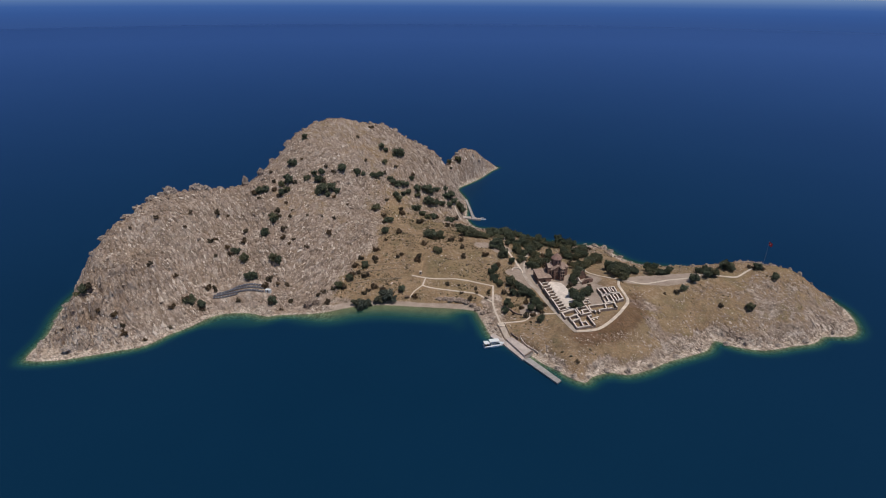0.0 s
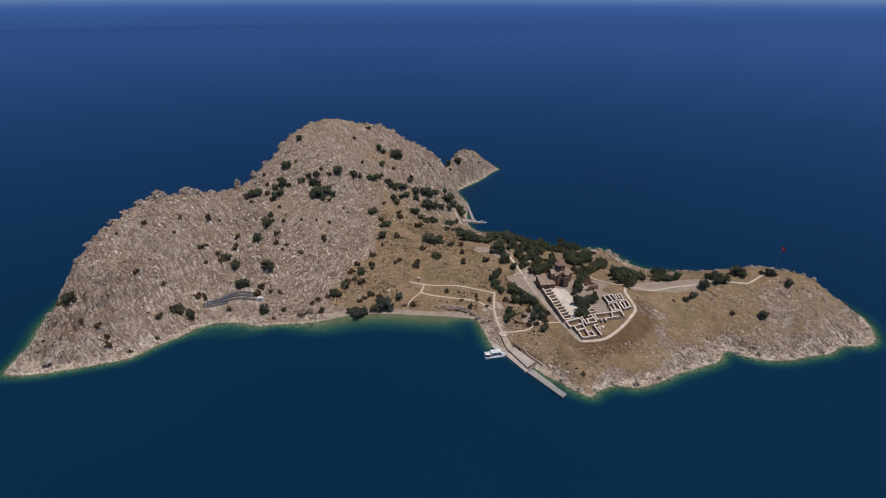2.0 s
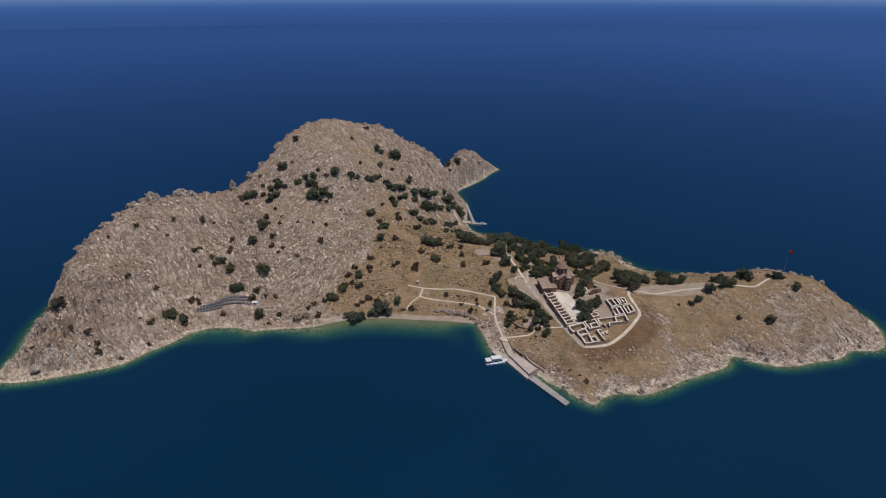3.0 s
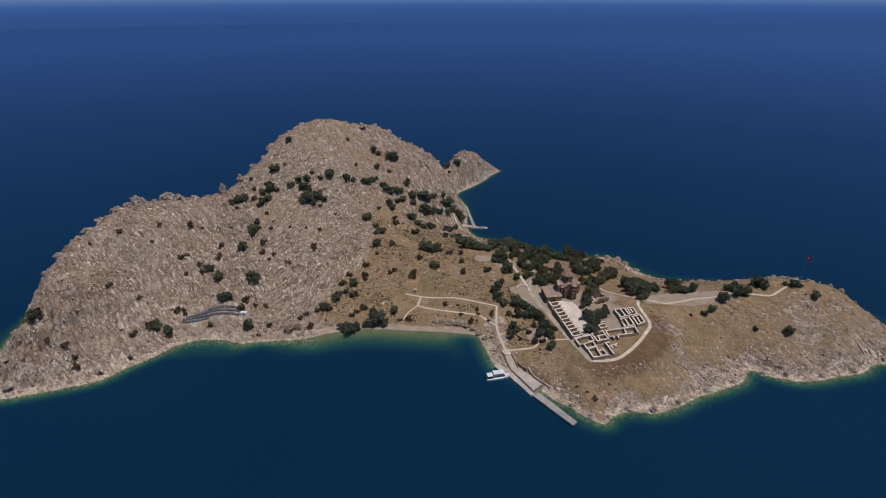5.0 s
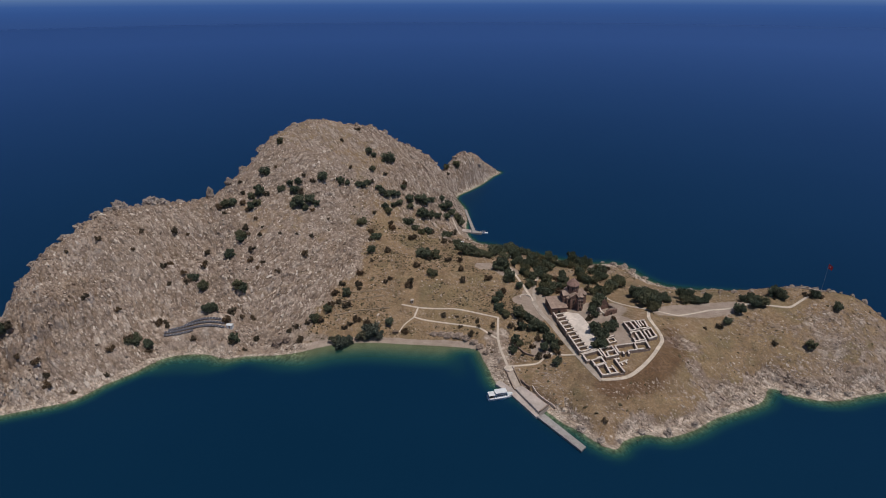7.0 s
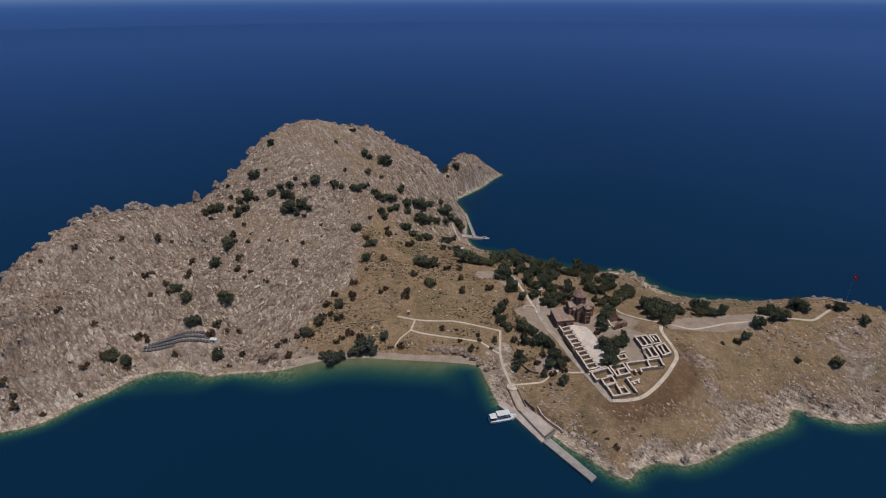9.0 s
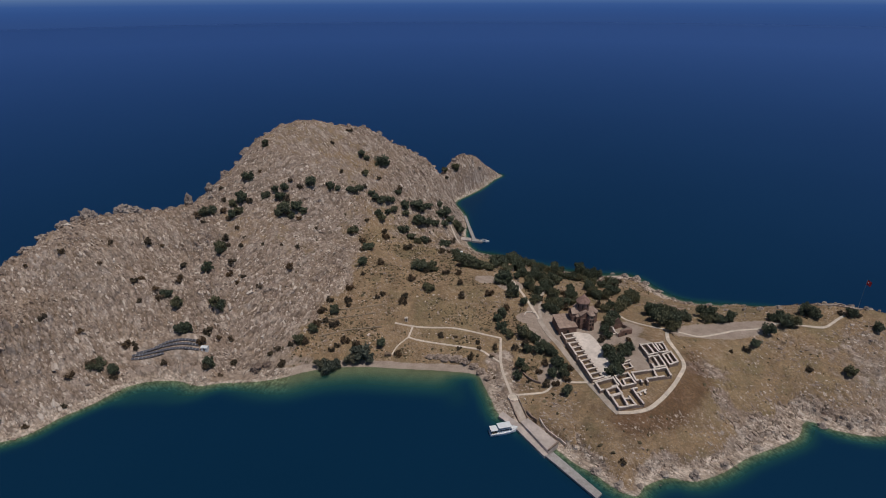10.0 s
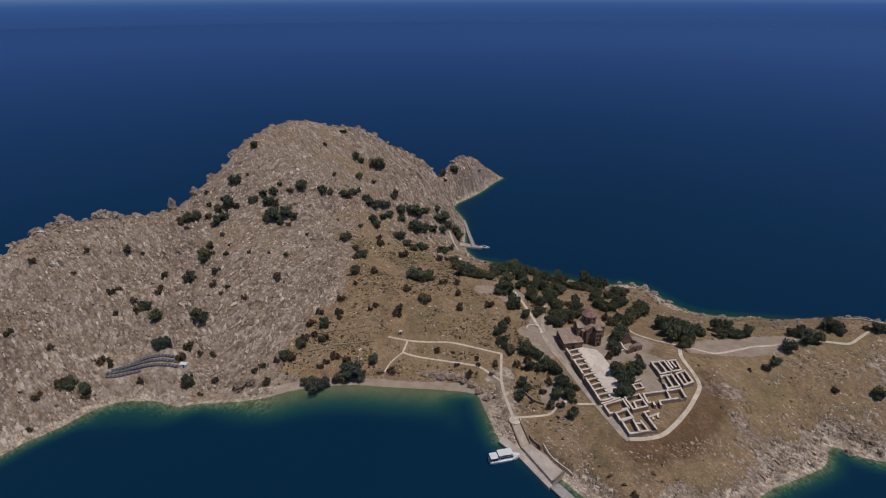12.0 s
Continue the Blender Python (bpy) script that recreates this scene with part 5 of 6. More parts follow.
RIDGE = [(-118.1, 465.8, 4.2), (-114.6, 467.1, 2.5), (-123.9, 464.7, 3.0), (-131.2, 469.0, 1.7), (-135.9, 479.3, 1.3), (-139.7, 456.3, 3.4), (-136.5, 458.8, 3.4), (-143.2, 453.9, 2.5), (-139.4, 451.2, 1.7), (-128.9, 459.8, 2.1), (-122.0, 456.1, 3.3), (-118.5, 458.1, 2.9), (-125.0, 454.5, 1.7), (-117.1, 447.2, 1.6), (-111.0, 440.6, 1.2), (-124.0, 435.3, 4.0), (-122.0, 438.9, 2.4), (-123.3, 431.4, 2.8), (-119.3, 435.1, 1.6), (-92.7, 466.1, 5.0), (-85.9, 471.5, 4.2), (-82.2, 471.8, 2.9), (-95.2, 461.7, 2.9), (-87.6, 464.5, 2.9), (-83.3, 465.8, 1.7), (-96.3, 475.2, 3.4), (-92.5, 475.5, 2.5)]
GULLY = [(-68.2, 501.3, 3.1), (-64.4, 504.0, 2.4), (-56.6, 507.2, 2.7), (-53.0, 508.9, 2.8), (-49.7, 513.2, 2.4), (-46.8, 517.2, 1.8), (-42.5, 514.8, 2.4), (-39.6, 512.7, 2.8), (-35.7, 511.7, 3.2), (-31.2, 514.6, 2.8), (-27.3, 516.3, 2.4), (-29.9, 507.2, 2.4), (-33.9, 497.9, 3.1), (-36.3, 501.0, 2.7), (-25.5, 510.4, 2.4), (-17.8, 516.0, 3.2), (-17.6, 511.8, 2.7), (-9.8, 519.2, 3.7), (-6.8, 519.4, 3.7), (-1.4, 523.5, 2.9), (7.2, 533.4, 2.5), (8.1, 526.1, 3.7), (12.3, 529.9, 3.8), (3.6, 512.3, 2.8), (10.6, 517.2, 2.8), (15.2, 526.6, 3.3), (-6.7, 507.8, 4.0), (-2.7, 508.0, 3.2), (-9.7, 508.5, 2.7), (-12.7, 490.3, 2.6), (-18.4, 495.7, 3.5), (-8.3, 486.0, 2.3)]
SADDLE = [(-14.5, 473.8, 2.5), (-12.8, 476.0, 2.3), (-2.7, 489.4, 3.1), (-0.2, 492.7, 2.2), (-51.6, 478.3, 3.0), (-31.3, 488.2, 2.0), (-29.8, 482.5, 2.6), (-43.4, 493.2, 1.6), (-43.9, 470.9, 2.2), (-39.8, 463.5, 3.4), (-43.4, 459.5, 1.6), (-39.8, 440.0, 2.7), (-29.3, 442.0, 2.4), (-38.8, 429.3, 1.5), (-4.0, 440.4, 4.3), (1.9, 440.2, 3.5), (-1.2, 437.3, 2.3), (-9.3, 425.8, 2.3), (1.4, 418.0, 3.0), (20.5, 411.0, 2.2), (-13.7, 405.6, 2.5), (-12.4, 409.8, 2.2), (11.6, 436.5, 2.3), (19.4, 435.4, 1.9), (19.8, 423.2, 1.9), (10.9, 494.4, 3.9), (16.9, 500.7, 2.6), (9.1, 476.7, 2.5), (13.6, 478.8, 1.7), (-28.0, 408.7, 1.5), (-25.3, 411.9, 1.8), (36.1, 412.1, 2.2)]
NORTHSIDE = [(26.1, 450.9, 5.6), (20.8, 462.1, 3.7), (32.6, 446.7, 4.0), (38.7, 445.6, 3.1), (18.2, 478.0, 2.5), (43.5, 452.6, 2.8), (22.0, 527.7, 3.8), (19.9, 528.5, 3.4), (45.1, 458.3, 4.1), (51.9, 470.0, 3.8), (58.9, 489.6, 4.0), (63.0, 472.1, 3.9), (68.2, 466.4, 3.4), (50.9, 447.2, 3.2), (43.8, 427.3, 3.4), (48.3, 428.5, 3.6), (49.4, 457.9, 3.3), (57.4, 456.8, 3.3)]
SLOPE = [(-79.6, 420.2, 2.3), (-87.4, 434.7, 1.2), (-79.2, 437.9, 1.2), (-72.4, 464.7, 1.2), (-97.7, 432.2, 1.2), (-111.3, 433.8, 1.6), (-113.4, 422.4, 2.3), (-111.6, 411.7, 1.9), (-104.1, 411.0, 1.5), (-93.6, 403.7, 1.8), (-106.4, 406.7, 1.5), (-126.9, 417.7, 3.5), (-142.5, 422.3, 2.0), (-140.8, 409.4, 2.3), (-140.5, 412.4, 1.6), (-148.5, 398.5, 1.9), (-142.8, 397.3, 3.4), (-144.9, 394.7, 2.3), (-134.8, 392.3, 3.7), (-154.0, 390.2, 1.5), (-160.8, 401.3, 1.9), (-158.2, 404.6, 2.0), (-179.7, 419.4, 1.6), (-195.2, 400.1, 1.6), (-210.6, 392.4, 1.2), (-176.9, 400.8, 1.2), (-158.5, 434.0, 1.2), (-165.8, 431.9, 2.5), (-184.0, 359.8, 2.2), (-170.6, 363.3, 1.8)]
WESTFOOT = [(-127.9, 375.7, 3.3), (-124.3, 378.0, 2.9), (-114.3, 377.9, 2.5), (-115.0, 370.4, 2.5), (-153.6, 369.2, 2.2), (-150.1, 370.4, 1.8), (-148.2, 367.5, 1.5), (-158.7, 351.7, 4.3), (-160.9, 350.8, 2.1), (-166.0, 341.6, 2.1), (-151.6, 351.7, 2.9), (-151.3, 349.5, 1.8), (-107.3, 358.0, 3.1), (-108.1, 355.7, 1.7), (-130.5, 358.8, 1.8), (-115.8, 394.0, 3.3), (-110.7, 391.7, 3.3), (-113.7, 393.0, 1.8), (-108.4, 376.0, 1.4), (-102.0, 375.8, 1.8), (-203.0, 326.8, 1.4), (-191.1, 322.4, 2.1), (-183.9, 315.9, 2.4), (-186.3, 319.8, 1.7), (-173.1, 316.9, 1.4), (-163.1, 329.0, 1.4), (-217.6, 339.7, 3.0), (-221.6, 339.9, 2.7), (-215.5, 341.7, 2.2)]
BEACH = [(-44.9, 416.7, 2.2), (-44.7, 405.5, 2.2), (-43.7, 402.2, 1.5), (-54.5, 404.2, 2.2), (-57.5, 395.2, 2.2), (-50.4, 394.4, 2.9), (-54.4, 387.9, 1.8), (-49.3, 385.9, 2.5), (-58.4, 385.0, 2.5), (-59.5, 381.1, 2.8), (-65.6, 373.2, 3.1), (-62.7, 373.4, 2.1), (-69.7, 371.4, 1.7), (-42.3, 375.5, 2.4), (-46.0, 372.6, 1.7), (-48.3, 369.4, 1.7), (-36.1, 374.3, 2.1), (-23.3, 374.2, 2.7), (-78.8, 365.5, 1.7), (-75.6, 367.7, 1.7), (-71.4, 359.1, 2.0), (-96.5, 361.1, 1.7), (-100.9, 353.3, 1.4), (-13.9, 367.6, 2.0), (8.3, 380.7, 1.7), (16.2, 378.4, 1.0), (27.8, 373.5, 1.4), (18.0, 370.2, 1.3), (23.3, 363.5, 2.3), (28.2, 369.4, 1.3), (34.1, 363.3, 1.0), (36.5, 369.5, 1.7), (34.5, 350.4, 1.0)]
NORTHSHORE = [(44.1, 463.6, 2.9), (49.4, 470.7, 2.9), (52.8, 467.6, 2.9), (56.6, 468.3, 2.9), (64.4, 470.0, 3.0), (71.3, 462.4, 2.9), (74.7, 457.8, 2.9), (78.4, 457.0, 2.9), (82.8, 455.3, 2.9), (85.8, 452.9, 2.5), (88.3, 448.8, 2.8), (92.4, 447.8, 2.8), (96.8, 446.6, 2.8), (100.7, 443.7, 2.8), (103.7, 438.4, 2.8), (107.4, 433.3, 2.8), (112.1, 435.4, 2.4), (116.7, 435.6, 2.1), (63.8, 436.0, 2.7), (72.3, 433.8, 2.7), (83.4, 414.2, 2.6), (97.4, 419.0, 2.6), (103.6, 412.6, 2.3)]
WILLOWS = [(-48.2, 357.9, 4.3), (-52.5, 359.9, 3.0), (-44.5, 360.4, 2.7), (-32.5, 365.8, 5.0), (-36.7, 364.0, 3.7), (-28.6, 364.6, 3.0)]
GARDEN = [(45.5, 427.3, 4.1), (50.6, 413.6, 4.2), (48.6, 411.1, 2.6), (55.3, 404.6, 2.5), (37.2, 412.9, 2.2), (42.0, 393.4, 2.8), (39.8, 390.1, 2.5), (45.1, 399.1, 2.2), (41.0, 382.9, 2.8), (42.0, 380.0, 2.4), (44.9, 376.6, 2.4), (51.4, 376.7, 3.6), (54.1, 374.9, 3.0), (56.6, 371.9, 3.3), (58.3, 363.7, 3.5), (61.3, 364.8, 2.9), (63.4, 360.0, 2.9), (52.8, 364.8, 2.4), (52.0, 369.6, 2.1), (64.5, 350.8, 2.8), (66.3, 353.0, 2.6), (61.2, 344.0, 2.8), (67.3, 346.5, 2.3), (59.6, 353.2, 2.0), (46.6, 367.4, 2.1), (49.2, 364.8, 1.2), (47.3, 353.9, 2.6), (49.1, 351.0, 2.3), (45.7, 347.3, 2.5), (50.3, 343.1, 1.1), (56.0, 347.9, 1.7)]
GARDEN_FOOT = [(66.9, 341.9, 2.5), (58.0, 338.6, 2.2), (62.2, 337.4, 1.9), (66.0, 330.6, 2.5), (59.5, 440.5, 3.6), (55.1, 435.0, 2.4), (64.8, 437.4, 3.2), (69.7, 437.6, 3.2), (72.3, 435.6, 3.6), (78.5, 441.7, 3.3), (80.6, 435.4, 3.2), (93.0, 448.4, 3.3), (101.1, 462.7, 4.5), (106.0, 450.9, 4.5), (113.4, 459.2, 3.1), (116.0, 438.6, 3.6), (114.5, 443.5, 2.6), (60.6, 423.0, 2.7), (63.1, 419.1, 3.0), (65.5, 416.5, 3.0), (70.1, 424.5, 2.8), (72.3, 418.3, 3.4), (74.7, 413.7, 3.3), (75.5, 406.5, 2.6), (71.0, 401.8, 3.8), (67.8, 399.0, 2.6), (71.4, 395.8, 3.1), (75.4, 400.4, 2.6), (62.0, 405.1, 2.3), (66.2, 402.3, 1.3)]
CHURCH_GROVE = [(80.8, 404.4, 2.9), (85.3, 417.9, 3.4), (85.6, 413.5, 2.7), (81.1, 417.3, 2.1), (85.2, 403.5, 2.7), (97.6, 426.1, 3.5), (99.4, 421.6, 3.1), (100.3, 412.4, 3.1), (96.6, 417.3, 2.8), (104.0, 411.7, 2.7), (108.4, 419.3, 3.8), (113.0, 420.8, 2.8), (99.1, 395.0, 2.9), (103.5, 399.3, 2.6), (107.4, 395.1, 3.5), (112.0, 401.9, 3.9), (117.9, 412.0, 3.4), (118.4, 407.0, 3.6), (122.0, 419.7, 2.8), (105.5, 392.8, 2.6), (96.2, 377.3, 3.7), (100.5, 383.1, 3.5), (93.6, 373.1, 2.8), (90.1, 365.8, 2.1), (93.7, 368.0, 2.4), (100.8, 379.0, 2.5)]
UPPER_GROVE = [(58.6, 450.9, 4.1), (68.2, 448.3, 3.6), (62.0, 425.9, 3.4), (86.0, 470.7, 3.0), (73.8, 426.6, 3.0), (72.6, 412.1, 2.7), (104.1, 460.1, 3.2), (107.8, 450.7, 3.2), (98.9, 414.8, 2.8), (96.6, 400.7, 2.2), (122.4, 444.2, 1.5), (62.5, 407.2, 2.9), (78.6, 398.9, 2.1), (88.4, 462.6, 2.9), (66.1, 409.2, 1.9)]
TRACKSIDE = [(66.4, 342.9, 2.4), (67.4, 338.9, 1.9), (70.2, 346.4, 1.8), (65.3, 350.5, 2.4), (64.5, 359.6, 2.3)]
COURTYARD = [(90.0, 351.3, 3.7), (90.8, 344.8, 4.0), (90.2, 357.0, 2.6), (96.0, 353.6, 2.6), (100.1, 353.8, 2.6), (97.7, 349.9, 2.3), (89.3, 340.9, 2.8), (86.5, 337.7, 2.5), (89.8, 336.3, 2.8), (102.1, 361.7, 1.5)]
EASTGROVE = [(122.6, 388.3, 3.9), (126.6, 387.0, 4.2), (129.6, 383.2, 4.5), (121.3, 380.5, 3.8), (124.0, 373.8, 4.4), (128.2, 371.9, 4.1), (134.5, 380.2, 3.2), (125.1, 367.3, 3.4), (136.5, 377.6, 2.6), (147.5, 382.9, 3.3), (150.3, 380.7, 3.3), (146.0, 376.0, 2.9), (151.4, 375.3, 2.9), (153.5, 373.5, 2.6), (159.8, 377.7, 2.7), (156.5, 373.6, 2.3), (150.4, 391.9, 2.0)]
EASTHILL = [(175.8, 370.3, 2.3), (181.0, 370.1, 3.3), (180.6, 364.4, 4.0), (183.1, 363.6, 3.3), (193.4, 372.5, 3.1), (195.7, 369.6, 3.4), (196.0, 367.3, 2.7), (196.6, 375.6, 2.4), (169.2, 360.1, 3.3), (161.0, 353.9, 2.6), (155.6, 351.1, 1.8), (147.8, 350.6, 1.0), (178.8, 338.2, 1.5), (195.5, 335.9, 3.0), (219.0, 355.6, 2.8), (211.8, 364.5, 2.8), (209.8, 365.2, 1.7), (207.3, 366.8, 1.4), (215.0, 364.7, 1.7), (80.1, 291.6, 1.5)]

for group_, pts_ in (("trees on the hilltop", HILLTOP), ("trees below the ridge", RIDGE), ("trees in the gully", GULLY), ("trees on the saddle", SADDLE), ("trees of the northern side", NORTHSIDE), ("trees along the northern shore", NORTHSHORE), ("trees of the western foot", WESTFOOT), ("trees above the beach", BEACH), ("trees on the slope", SLOPE), ("trees in the garden", GARDEN), ("trees in the garden", GARDEN_FOOT), ("trees round the church", CHURCH_GROVE), ("trees round the church", UPPER_GROVE), ("trees in the garden", TRACKSIDE), ("trees in the courtyard", COURTYARD), ("trees of the eastern grove", EASTGROVE), ("trees on the eastern hill", EASTHILL)):
    least_ = 2.7 if pts_ in (RIDGE, SLOPE, SADDLE, BEACH, WESTFOOT) else 2.3
    big_ = [p for p in pts_ if p[2] >= least_]
    plant(big_, "tree", "dark green almond tree with uneven rounded crown", "tree", group_, (1, 2, 3, 4, 5), 1.15 if pts_ in (GULLY, NORTHSIDE, SADDLE) else 0.96, 1.08 if pts_ in (GARDEN, GARDEN_FOOT, CHURCH_GROVE, UPPER_GROVE, EASTGROVE, NORTHSHORE) else 1.0)
    plant([p for p in pts_ if p[2] < least_], "shrub", "small dry olive-brown shrub among rocks and grass", "shrub", group_, (11, 12, 13))
plant(WILLOWS, "willow", "grey-green willow bush leaning over the beach", "tree", "willows on the beach", (21, 22))


# ---- rocks ----
CUBE = np.array([(x, y, z) for x in (-0.75, 0.75) for y in (-0.75, 0.75) for z in (-0.75, 0.75)])
CUBE_F = np.array([(0, 1, 3, 2), (4, 6, 7, 5), (0, 4, 5, 1), (2, 3, 7, 6), (1, 5, 7, 3), (0, 2, 6, 4)])


def scatter_boulders(count):
    rng = np.random.default_rng(7)
    q = np.c_[rng.uniform(-250, 270, count * 5), rng.uniform(278, 695, count * 5)]
    z, d = land(q)
    on = (d > 0.5) | ((d > -2.6) & (q[:, 0] + 2 * wobble(q, 0.2, 9.0, 2) * 40 > -200) & ~((q[:, 0] > -90) & (q[:, 0] < 28) & (q[:, 1] < 370)) & ~((q[:, 0] > 30) & (q[:, 0] < 64) & (q[:, 1] < 330)))
    q, z, d = q[on], z[on], d[on]
    grass, soil, shore, burnt, rough = cover(q, z, d)
    lumps = wobble(q, 0.06, 2.0, 2)
    want = np.clip(np.where(q[:, 0] > 40, 1.2 * lumps + 0.02 + 0.8 * rough, 0.03 + 0.35 * lumps + 0.5 * rough) + 0.7 * shore * step(d, -3.2, 1.0), 0.005, 1) * (1 - soil) * step(from_paths(q), 2.0, 4.0)
    want *= 1 - 0.6 * step(q[:, 0] + 0.5 * (330 - q[:, 1]), -170, -200) * step(q[:, 1], 372, 335)
    want *= 1 - 0.85 * step(-np.hypot((q[:, 0] + 20) / 70, (q[:, 1] - 362) / 7), -1.2, -0.8)
    hit = rng.uniform(0, 1, len(q)) < want
    q, z, d, rough = q[hit][:count], z[hit][:count], d[hit][:count], rough[hit][:count]
    n = len(q)
    z = np.maximum(z, -0.35) + relief(q, d, rough)
    size = np.where(d < 10, 0.95, 1.0) * np.clip(rng.lognormal(-0.86, 0.45, n), 0.25, 1.5) * (0.7 + 0.5 * rough) * np.where(q[:, 0] > 40, 0.72, 0.9)
    v = CUBE[None] * np.where(CUBE[:, 2:] > 0, 0.85, 1.0)[None] * rng.uniform(0.6, 1.25, (n, 8, 1)) + rng.normal(0, 0.16, (n, 8, 3))
    v = v * np.c_[rng.uniform(0.9, 1.9, n), rng.uniform(0.55, 0.95, n), rng.uniform(0.38, 0.8, n)][:, None]
    w = spur(q) > rng.uniform(0.3, 0.7, n)
    a = np.radians(np.where(w, *BEDS)) + rng.normal(0, 0.3, n)
    ca, sa = np.cos(a)[:, None], np.sin(a)[:, None]
    lean = rng.normal(0, 0.35, n)[:, None]
    v = np.stack([v[..., 0] * ca - v[..., 1] * sa, v[..., 0] * sa + v[..., 1] * ca, v[..., 2] + lean * v[..., 1]], -1) * size[:, None, None]
    east, north = ((land(q + np.array(e))[0] - land(q - np.array(e))[0]) / 3.0 for e in ((1.5, 0), (0, 1.5)))
    v[..., 2] += 0.9 * (v[..., 0] * np.clip(east, -0.9, 0.9)[:, None] + v[..., 1] * np.clip(north, -0.9, 0.9)[:, None])
    v += np.c_[q, z][:, None]
    f = CUBE_F[None] + (np.arange(n) * 8)[:, None, None]
    ob = mesh_object("boulders", v.reshape(-1, 3).tolist(), f.reshape(-1, 4).tolist(), MAT_BOULDER)
    tagged(ob, "countless pale limestone boulders strewn over the slopes", "boulders", kind="stuff")


scatter_boulders(66000)


def outcrop(x, y, w, h, seed, label, mat=None):
    """A crag of several weathered blocks grown together."""
    rnd = random.Random(seed)
    t = thing("rock_outcrop", x, y, height(x, y), rnd.uniform(0, 60), label, "rock")
    bm = bmesh.new()
    bmesh.ops.create_icosphere(bm, subdivisions=4, radius=1)
    for v in bm.verts:
        p = Vector(v.co)
        q = p * 1.6 + Vector((seed * 3.1, seed, 0))
        k = 1 + 0.45 * noise.noise(q) + 0.3 * abs(noise.noise(q * 2.3)) + 0.16 * noise.cell(q * 3.0) + 0.08 * noise.noise(q * 7)
        v.co = Vector((p.x * k * w * 0.5, p.y * k * w * 0.38, p.z * k * h * 0.7))
    part("crag", bm, mat or MAT_CRAG, t)


for k, (x, y, w, h) in enumerate([(-156, 473, 4.5, 8), (-205, 443, 8, 6), (-200, 441, 5, 4), (-187, 451, 9, 5.5), (-180, 452, 6, 3.5), (-213, 432, 7, 3.6), (-194, 446, 4, 2.5), (-209, 438, 5, 3.4), (-172, 459, 5, 2.4), (-165, 466, 4, 2.2), (-218, 420, 6, 3), (-221, 410, 7, 2.4), (-229, 388, 5, 2.2), (-147, 487, 5, 4), (-140, 500, 5, 4), (-132, 520, 5, 3), (-227, 372, 5, 1.8), (-228, 322, 5, 1.6), (-236, 336, 5, 1.6), (-240, 352, 5, 1.8), (-212, 304, 5, 1.2)]):
    outcrop(x, y, w, h, k + 3, "weathered pale limestone crag on the rocky ridge" if k < 17 else "pale fissured limestone crag above the western shore")
for k, (x, y, w, h) in enumerate([(3, 366.2, 4.5, 1.0), (7, 366.0, 5, 1.2), (11.5, 365.0, 6, 1.3), (16.5, 364.2, 6, 1.4), (21, 362.4, 5.5, 1.6), (25, 359.2, 5, 1.7), (28.5, 355.6, 5, 1.8), (31.5, 350, 4, 1.6), (-84, 357, 5, 3), (-79, 359, 4, 2.4)]):
    outcrop(x, y, w, h, k + 31, "eroded pale rock ledge behind the beach" if k < 8 else "dark fissured rock beside the beach", MAT_BANK if k < 8 else MAT_EARTH)


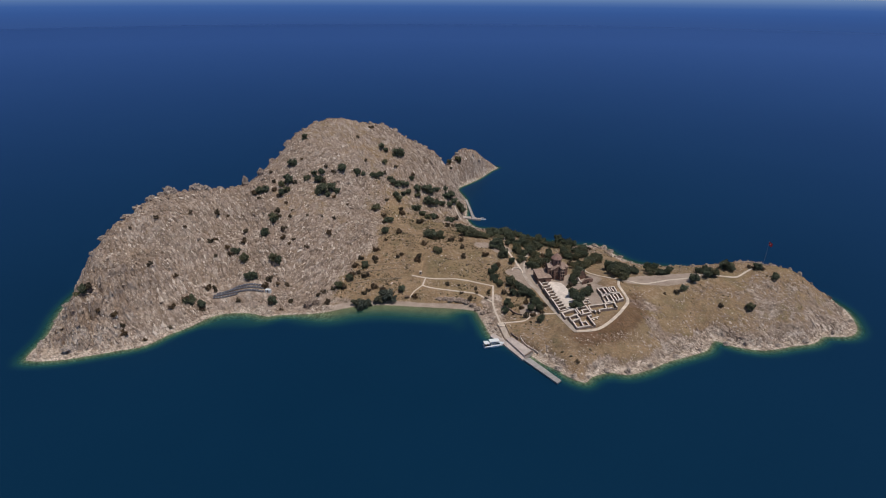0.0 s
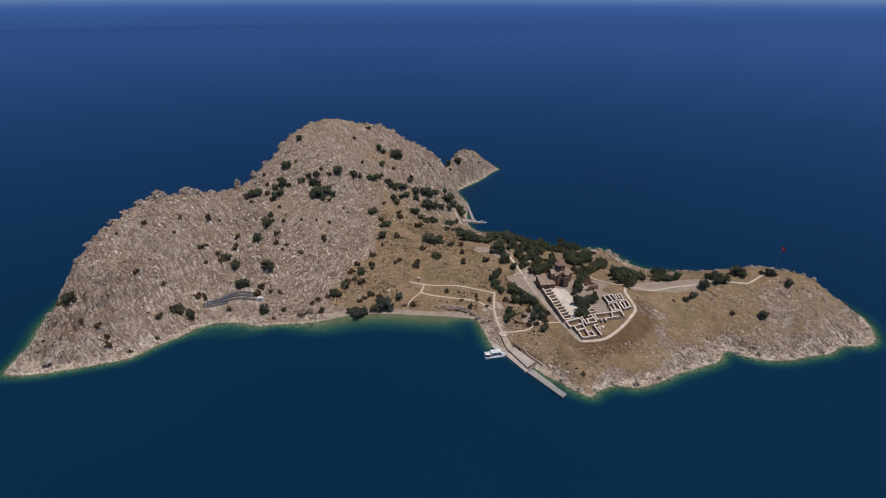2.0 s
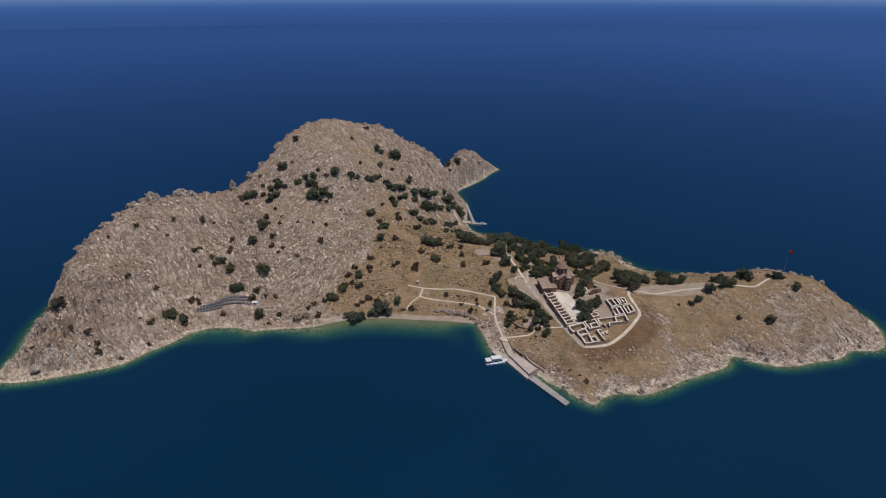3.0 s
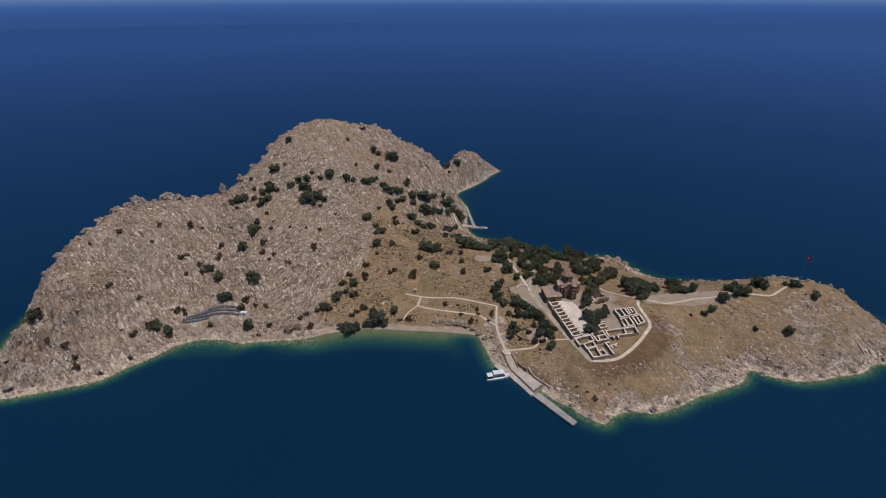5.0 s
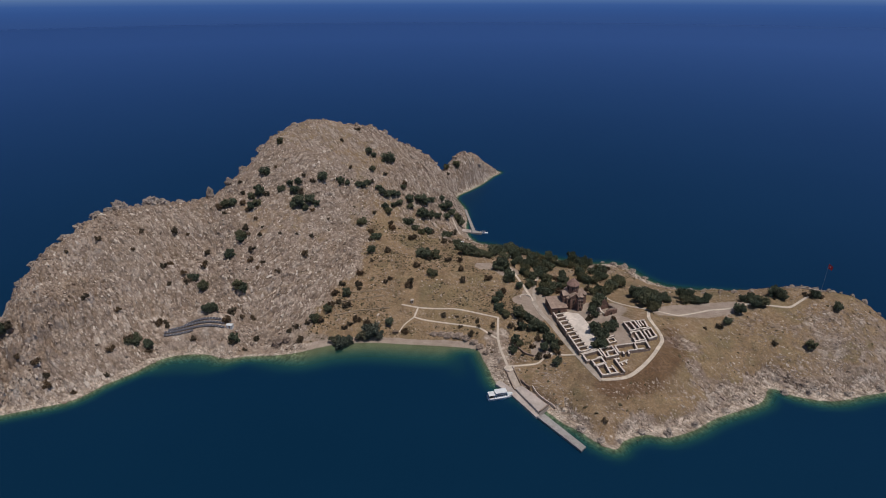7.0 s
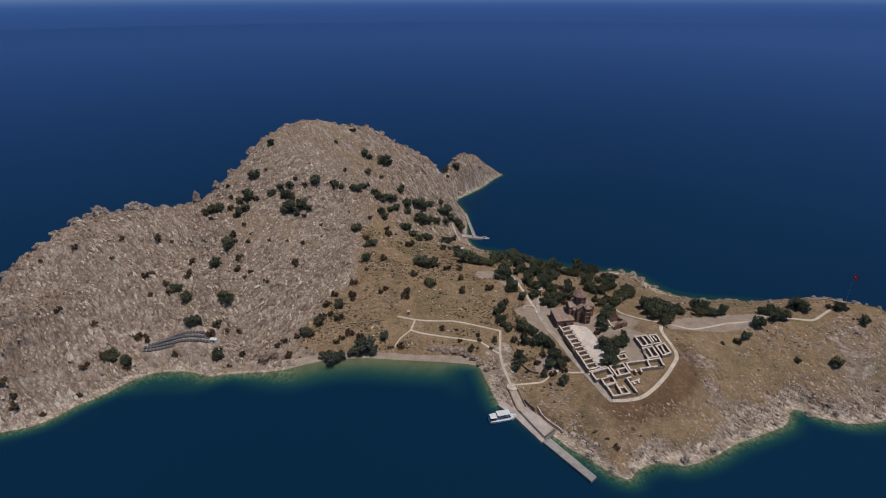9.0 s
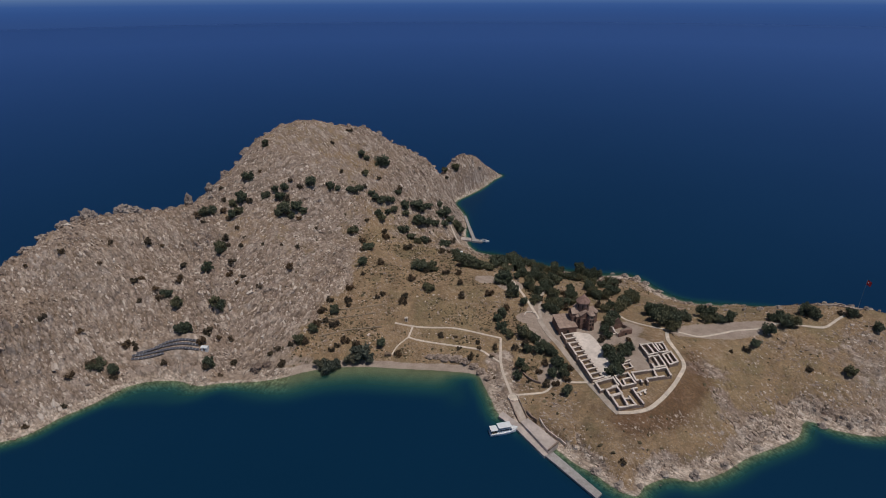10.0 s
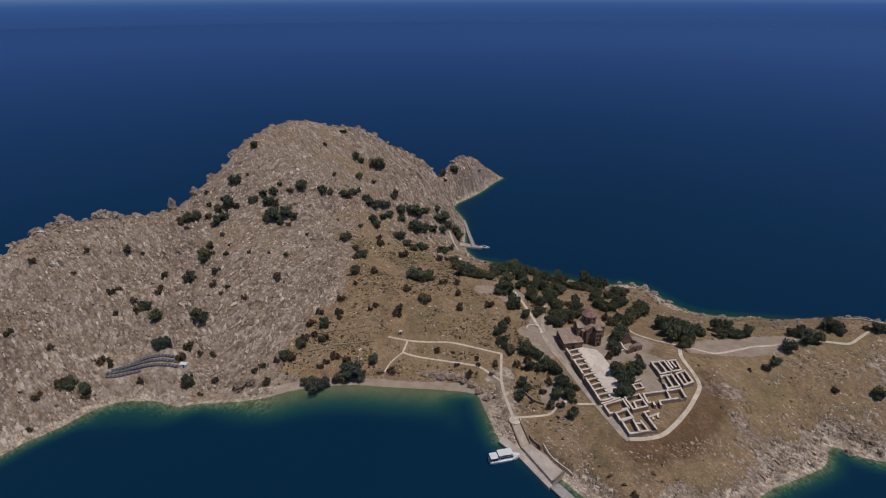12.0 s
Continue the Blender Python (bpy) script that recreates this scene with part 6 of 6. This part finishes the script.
def scatter_tufts(count):
    """Dry herbs and tufts on the grass slopes."""
    rng = np.random.default_rng(11)
    q = np.c_[rng.uniform(-80, 262, count * 4), rng.uniform(285, 520, count * 4)]
    z, d = land(q)
    on = d > 5
    q, z, d = q[on], z[on], d[on]
    grass, soil, shore, burnt, rough = cover(q, z, d)
    lumps = wobble(q, 0.045, 7.0, 2)
    hit = rng.uniform(0, 1, len(q)) < np.clip(grass * (0.35 + 1.1 * lumps), 0, 1) * np.where(q[:, 0] > 62, 0.12, 1.0) * (1 - soil) * step(from_paths(q), 1.5, 3.0)
    q, z, d, rough = q[hit][:count], z[hit][:count], d[hit][:count], rough[hit][:count]
    n = len(q)
    z = z + relief(q, d, rough)
    base, F = np.array(ICO), np.array(ICO_F)
    v = base[None] * rng.uniform(0.4, 1.5, (n, 12, 1)) * (rng.lognormal(-1.05, 0.35, n))[:, None, None]
    v *= np.c_[rng.uniform(0.8, 1.5, n), rng.uniform(0.8, 1.5, n), rng.uniform(0.6, 1.0, n)][:, None]
    v += np.c_[q, z + 0.05][:, None]
    f = F[None] + (np.arange(n) * 12)[:, None, None]
    ob = mesh_object("dry_tufts", v.reshape(-1, 3).tolist(), f.reshape(-1, 3).tolist(), MAT_TUFT)
    tagged(ob, "low dry brown herbs dotted over the grass slopes", "herbs", kind="stuff")


MAT_TUFT = leaf_material("dry_herbs", (0.085, 0.068, 0.042), (0.185, 0.142, 0.086))
scatter_tufts(15000)
for k, (x, y, w, h) in enumerate([(141, 449, 5, 2.5), (137, 455, 6, 3), (131, 460, 5, 2.4), (124, 464, 4, 2), (146, 438, 4, 2)]):
    outcrop(x, y, w, h, k + 51, "pale wave-washed rock on the northern shore")
for k, (x, y) in enumerate([(152, 429), (160, 423), (170, 420), (181, 417.5), (192, 416.5), (204, 413.5), (215, 410.5), (227, 406), (238, 400), (249, 394), (258, 385), (265, 375), (270, 358), (266, 342), (175, 316.5), (186, 315), (205, 314.5), (224, 319), (246, 328), (122, 293.5), (140, 303), (156, 309.5), (96, 289), (108, 288.5), (85, 283.5), (77, 284), (70, 291)]):
    outcrop(x, y, 2.6 + 0.8 * (k % 3), 1.3 + 0.3 * (k % 4), k + 101, "pale wave-washed rock at the water's edge")
for k, (x, y) in enumerate([(-141, 497), (-135, 511), (-131, 523), (-127, 535), (-122, 545), (-113, 556), (-104, 565), (-92, 572), (-80, 577), (-66, 580), (-54, 581), (-42, 583), (-32, 585), (-22, 587), (-13, 590), (-6, 594), (2, 598), (20, 642), (27, 647), (38, 652), (45, 658)]):
    outcrop(x, y, 2.4 + k % 3, 1.3 + 0.35 * (k % 4), k + 71, "pale jagged rock on the crest of the hill")
for k, (x, y) in enumerate([(200, 380), (204, 378), (208, 379.5), (211, 376), (214, 379), (218, 374.5), (221, 377), (225, 373), (229, 376), (233, 374), (238, 371.5), (243, 368), (249, 363), (188, 384), (180, 387), (172, 388), (164, 391)]):
    outcrop(x, y, 1.8 + 0.9 * (k % 3), 1.0 + 0.35 * (k % 4), k + 141, "pale jagged rock on the eastern hilltop")
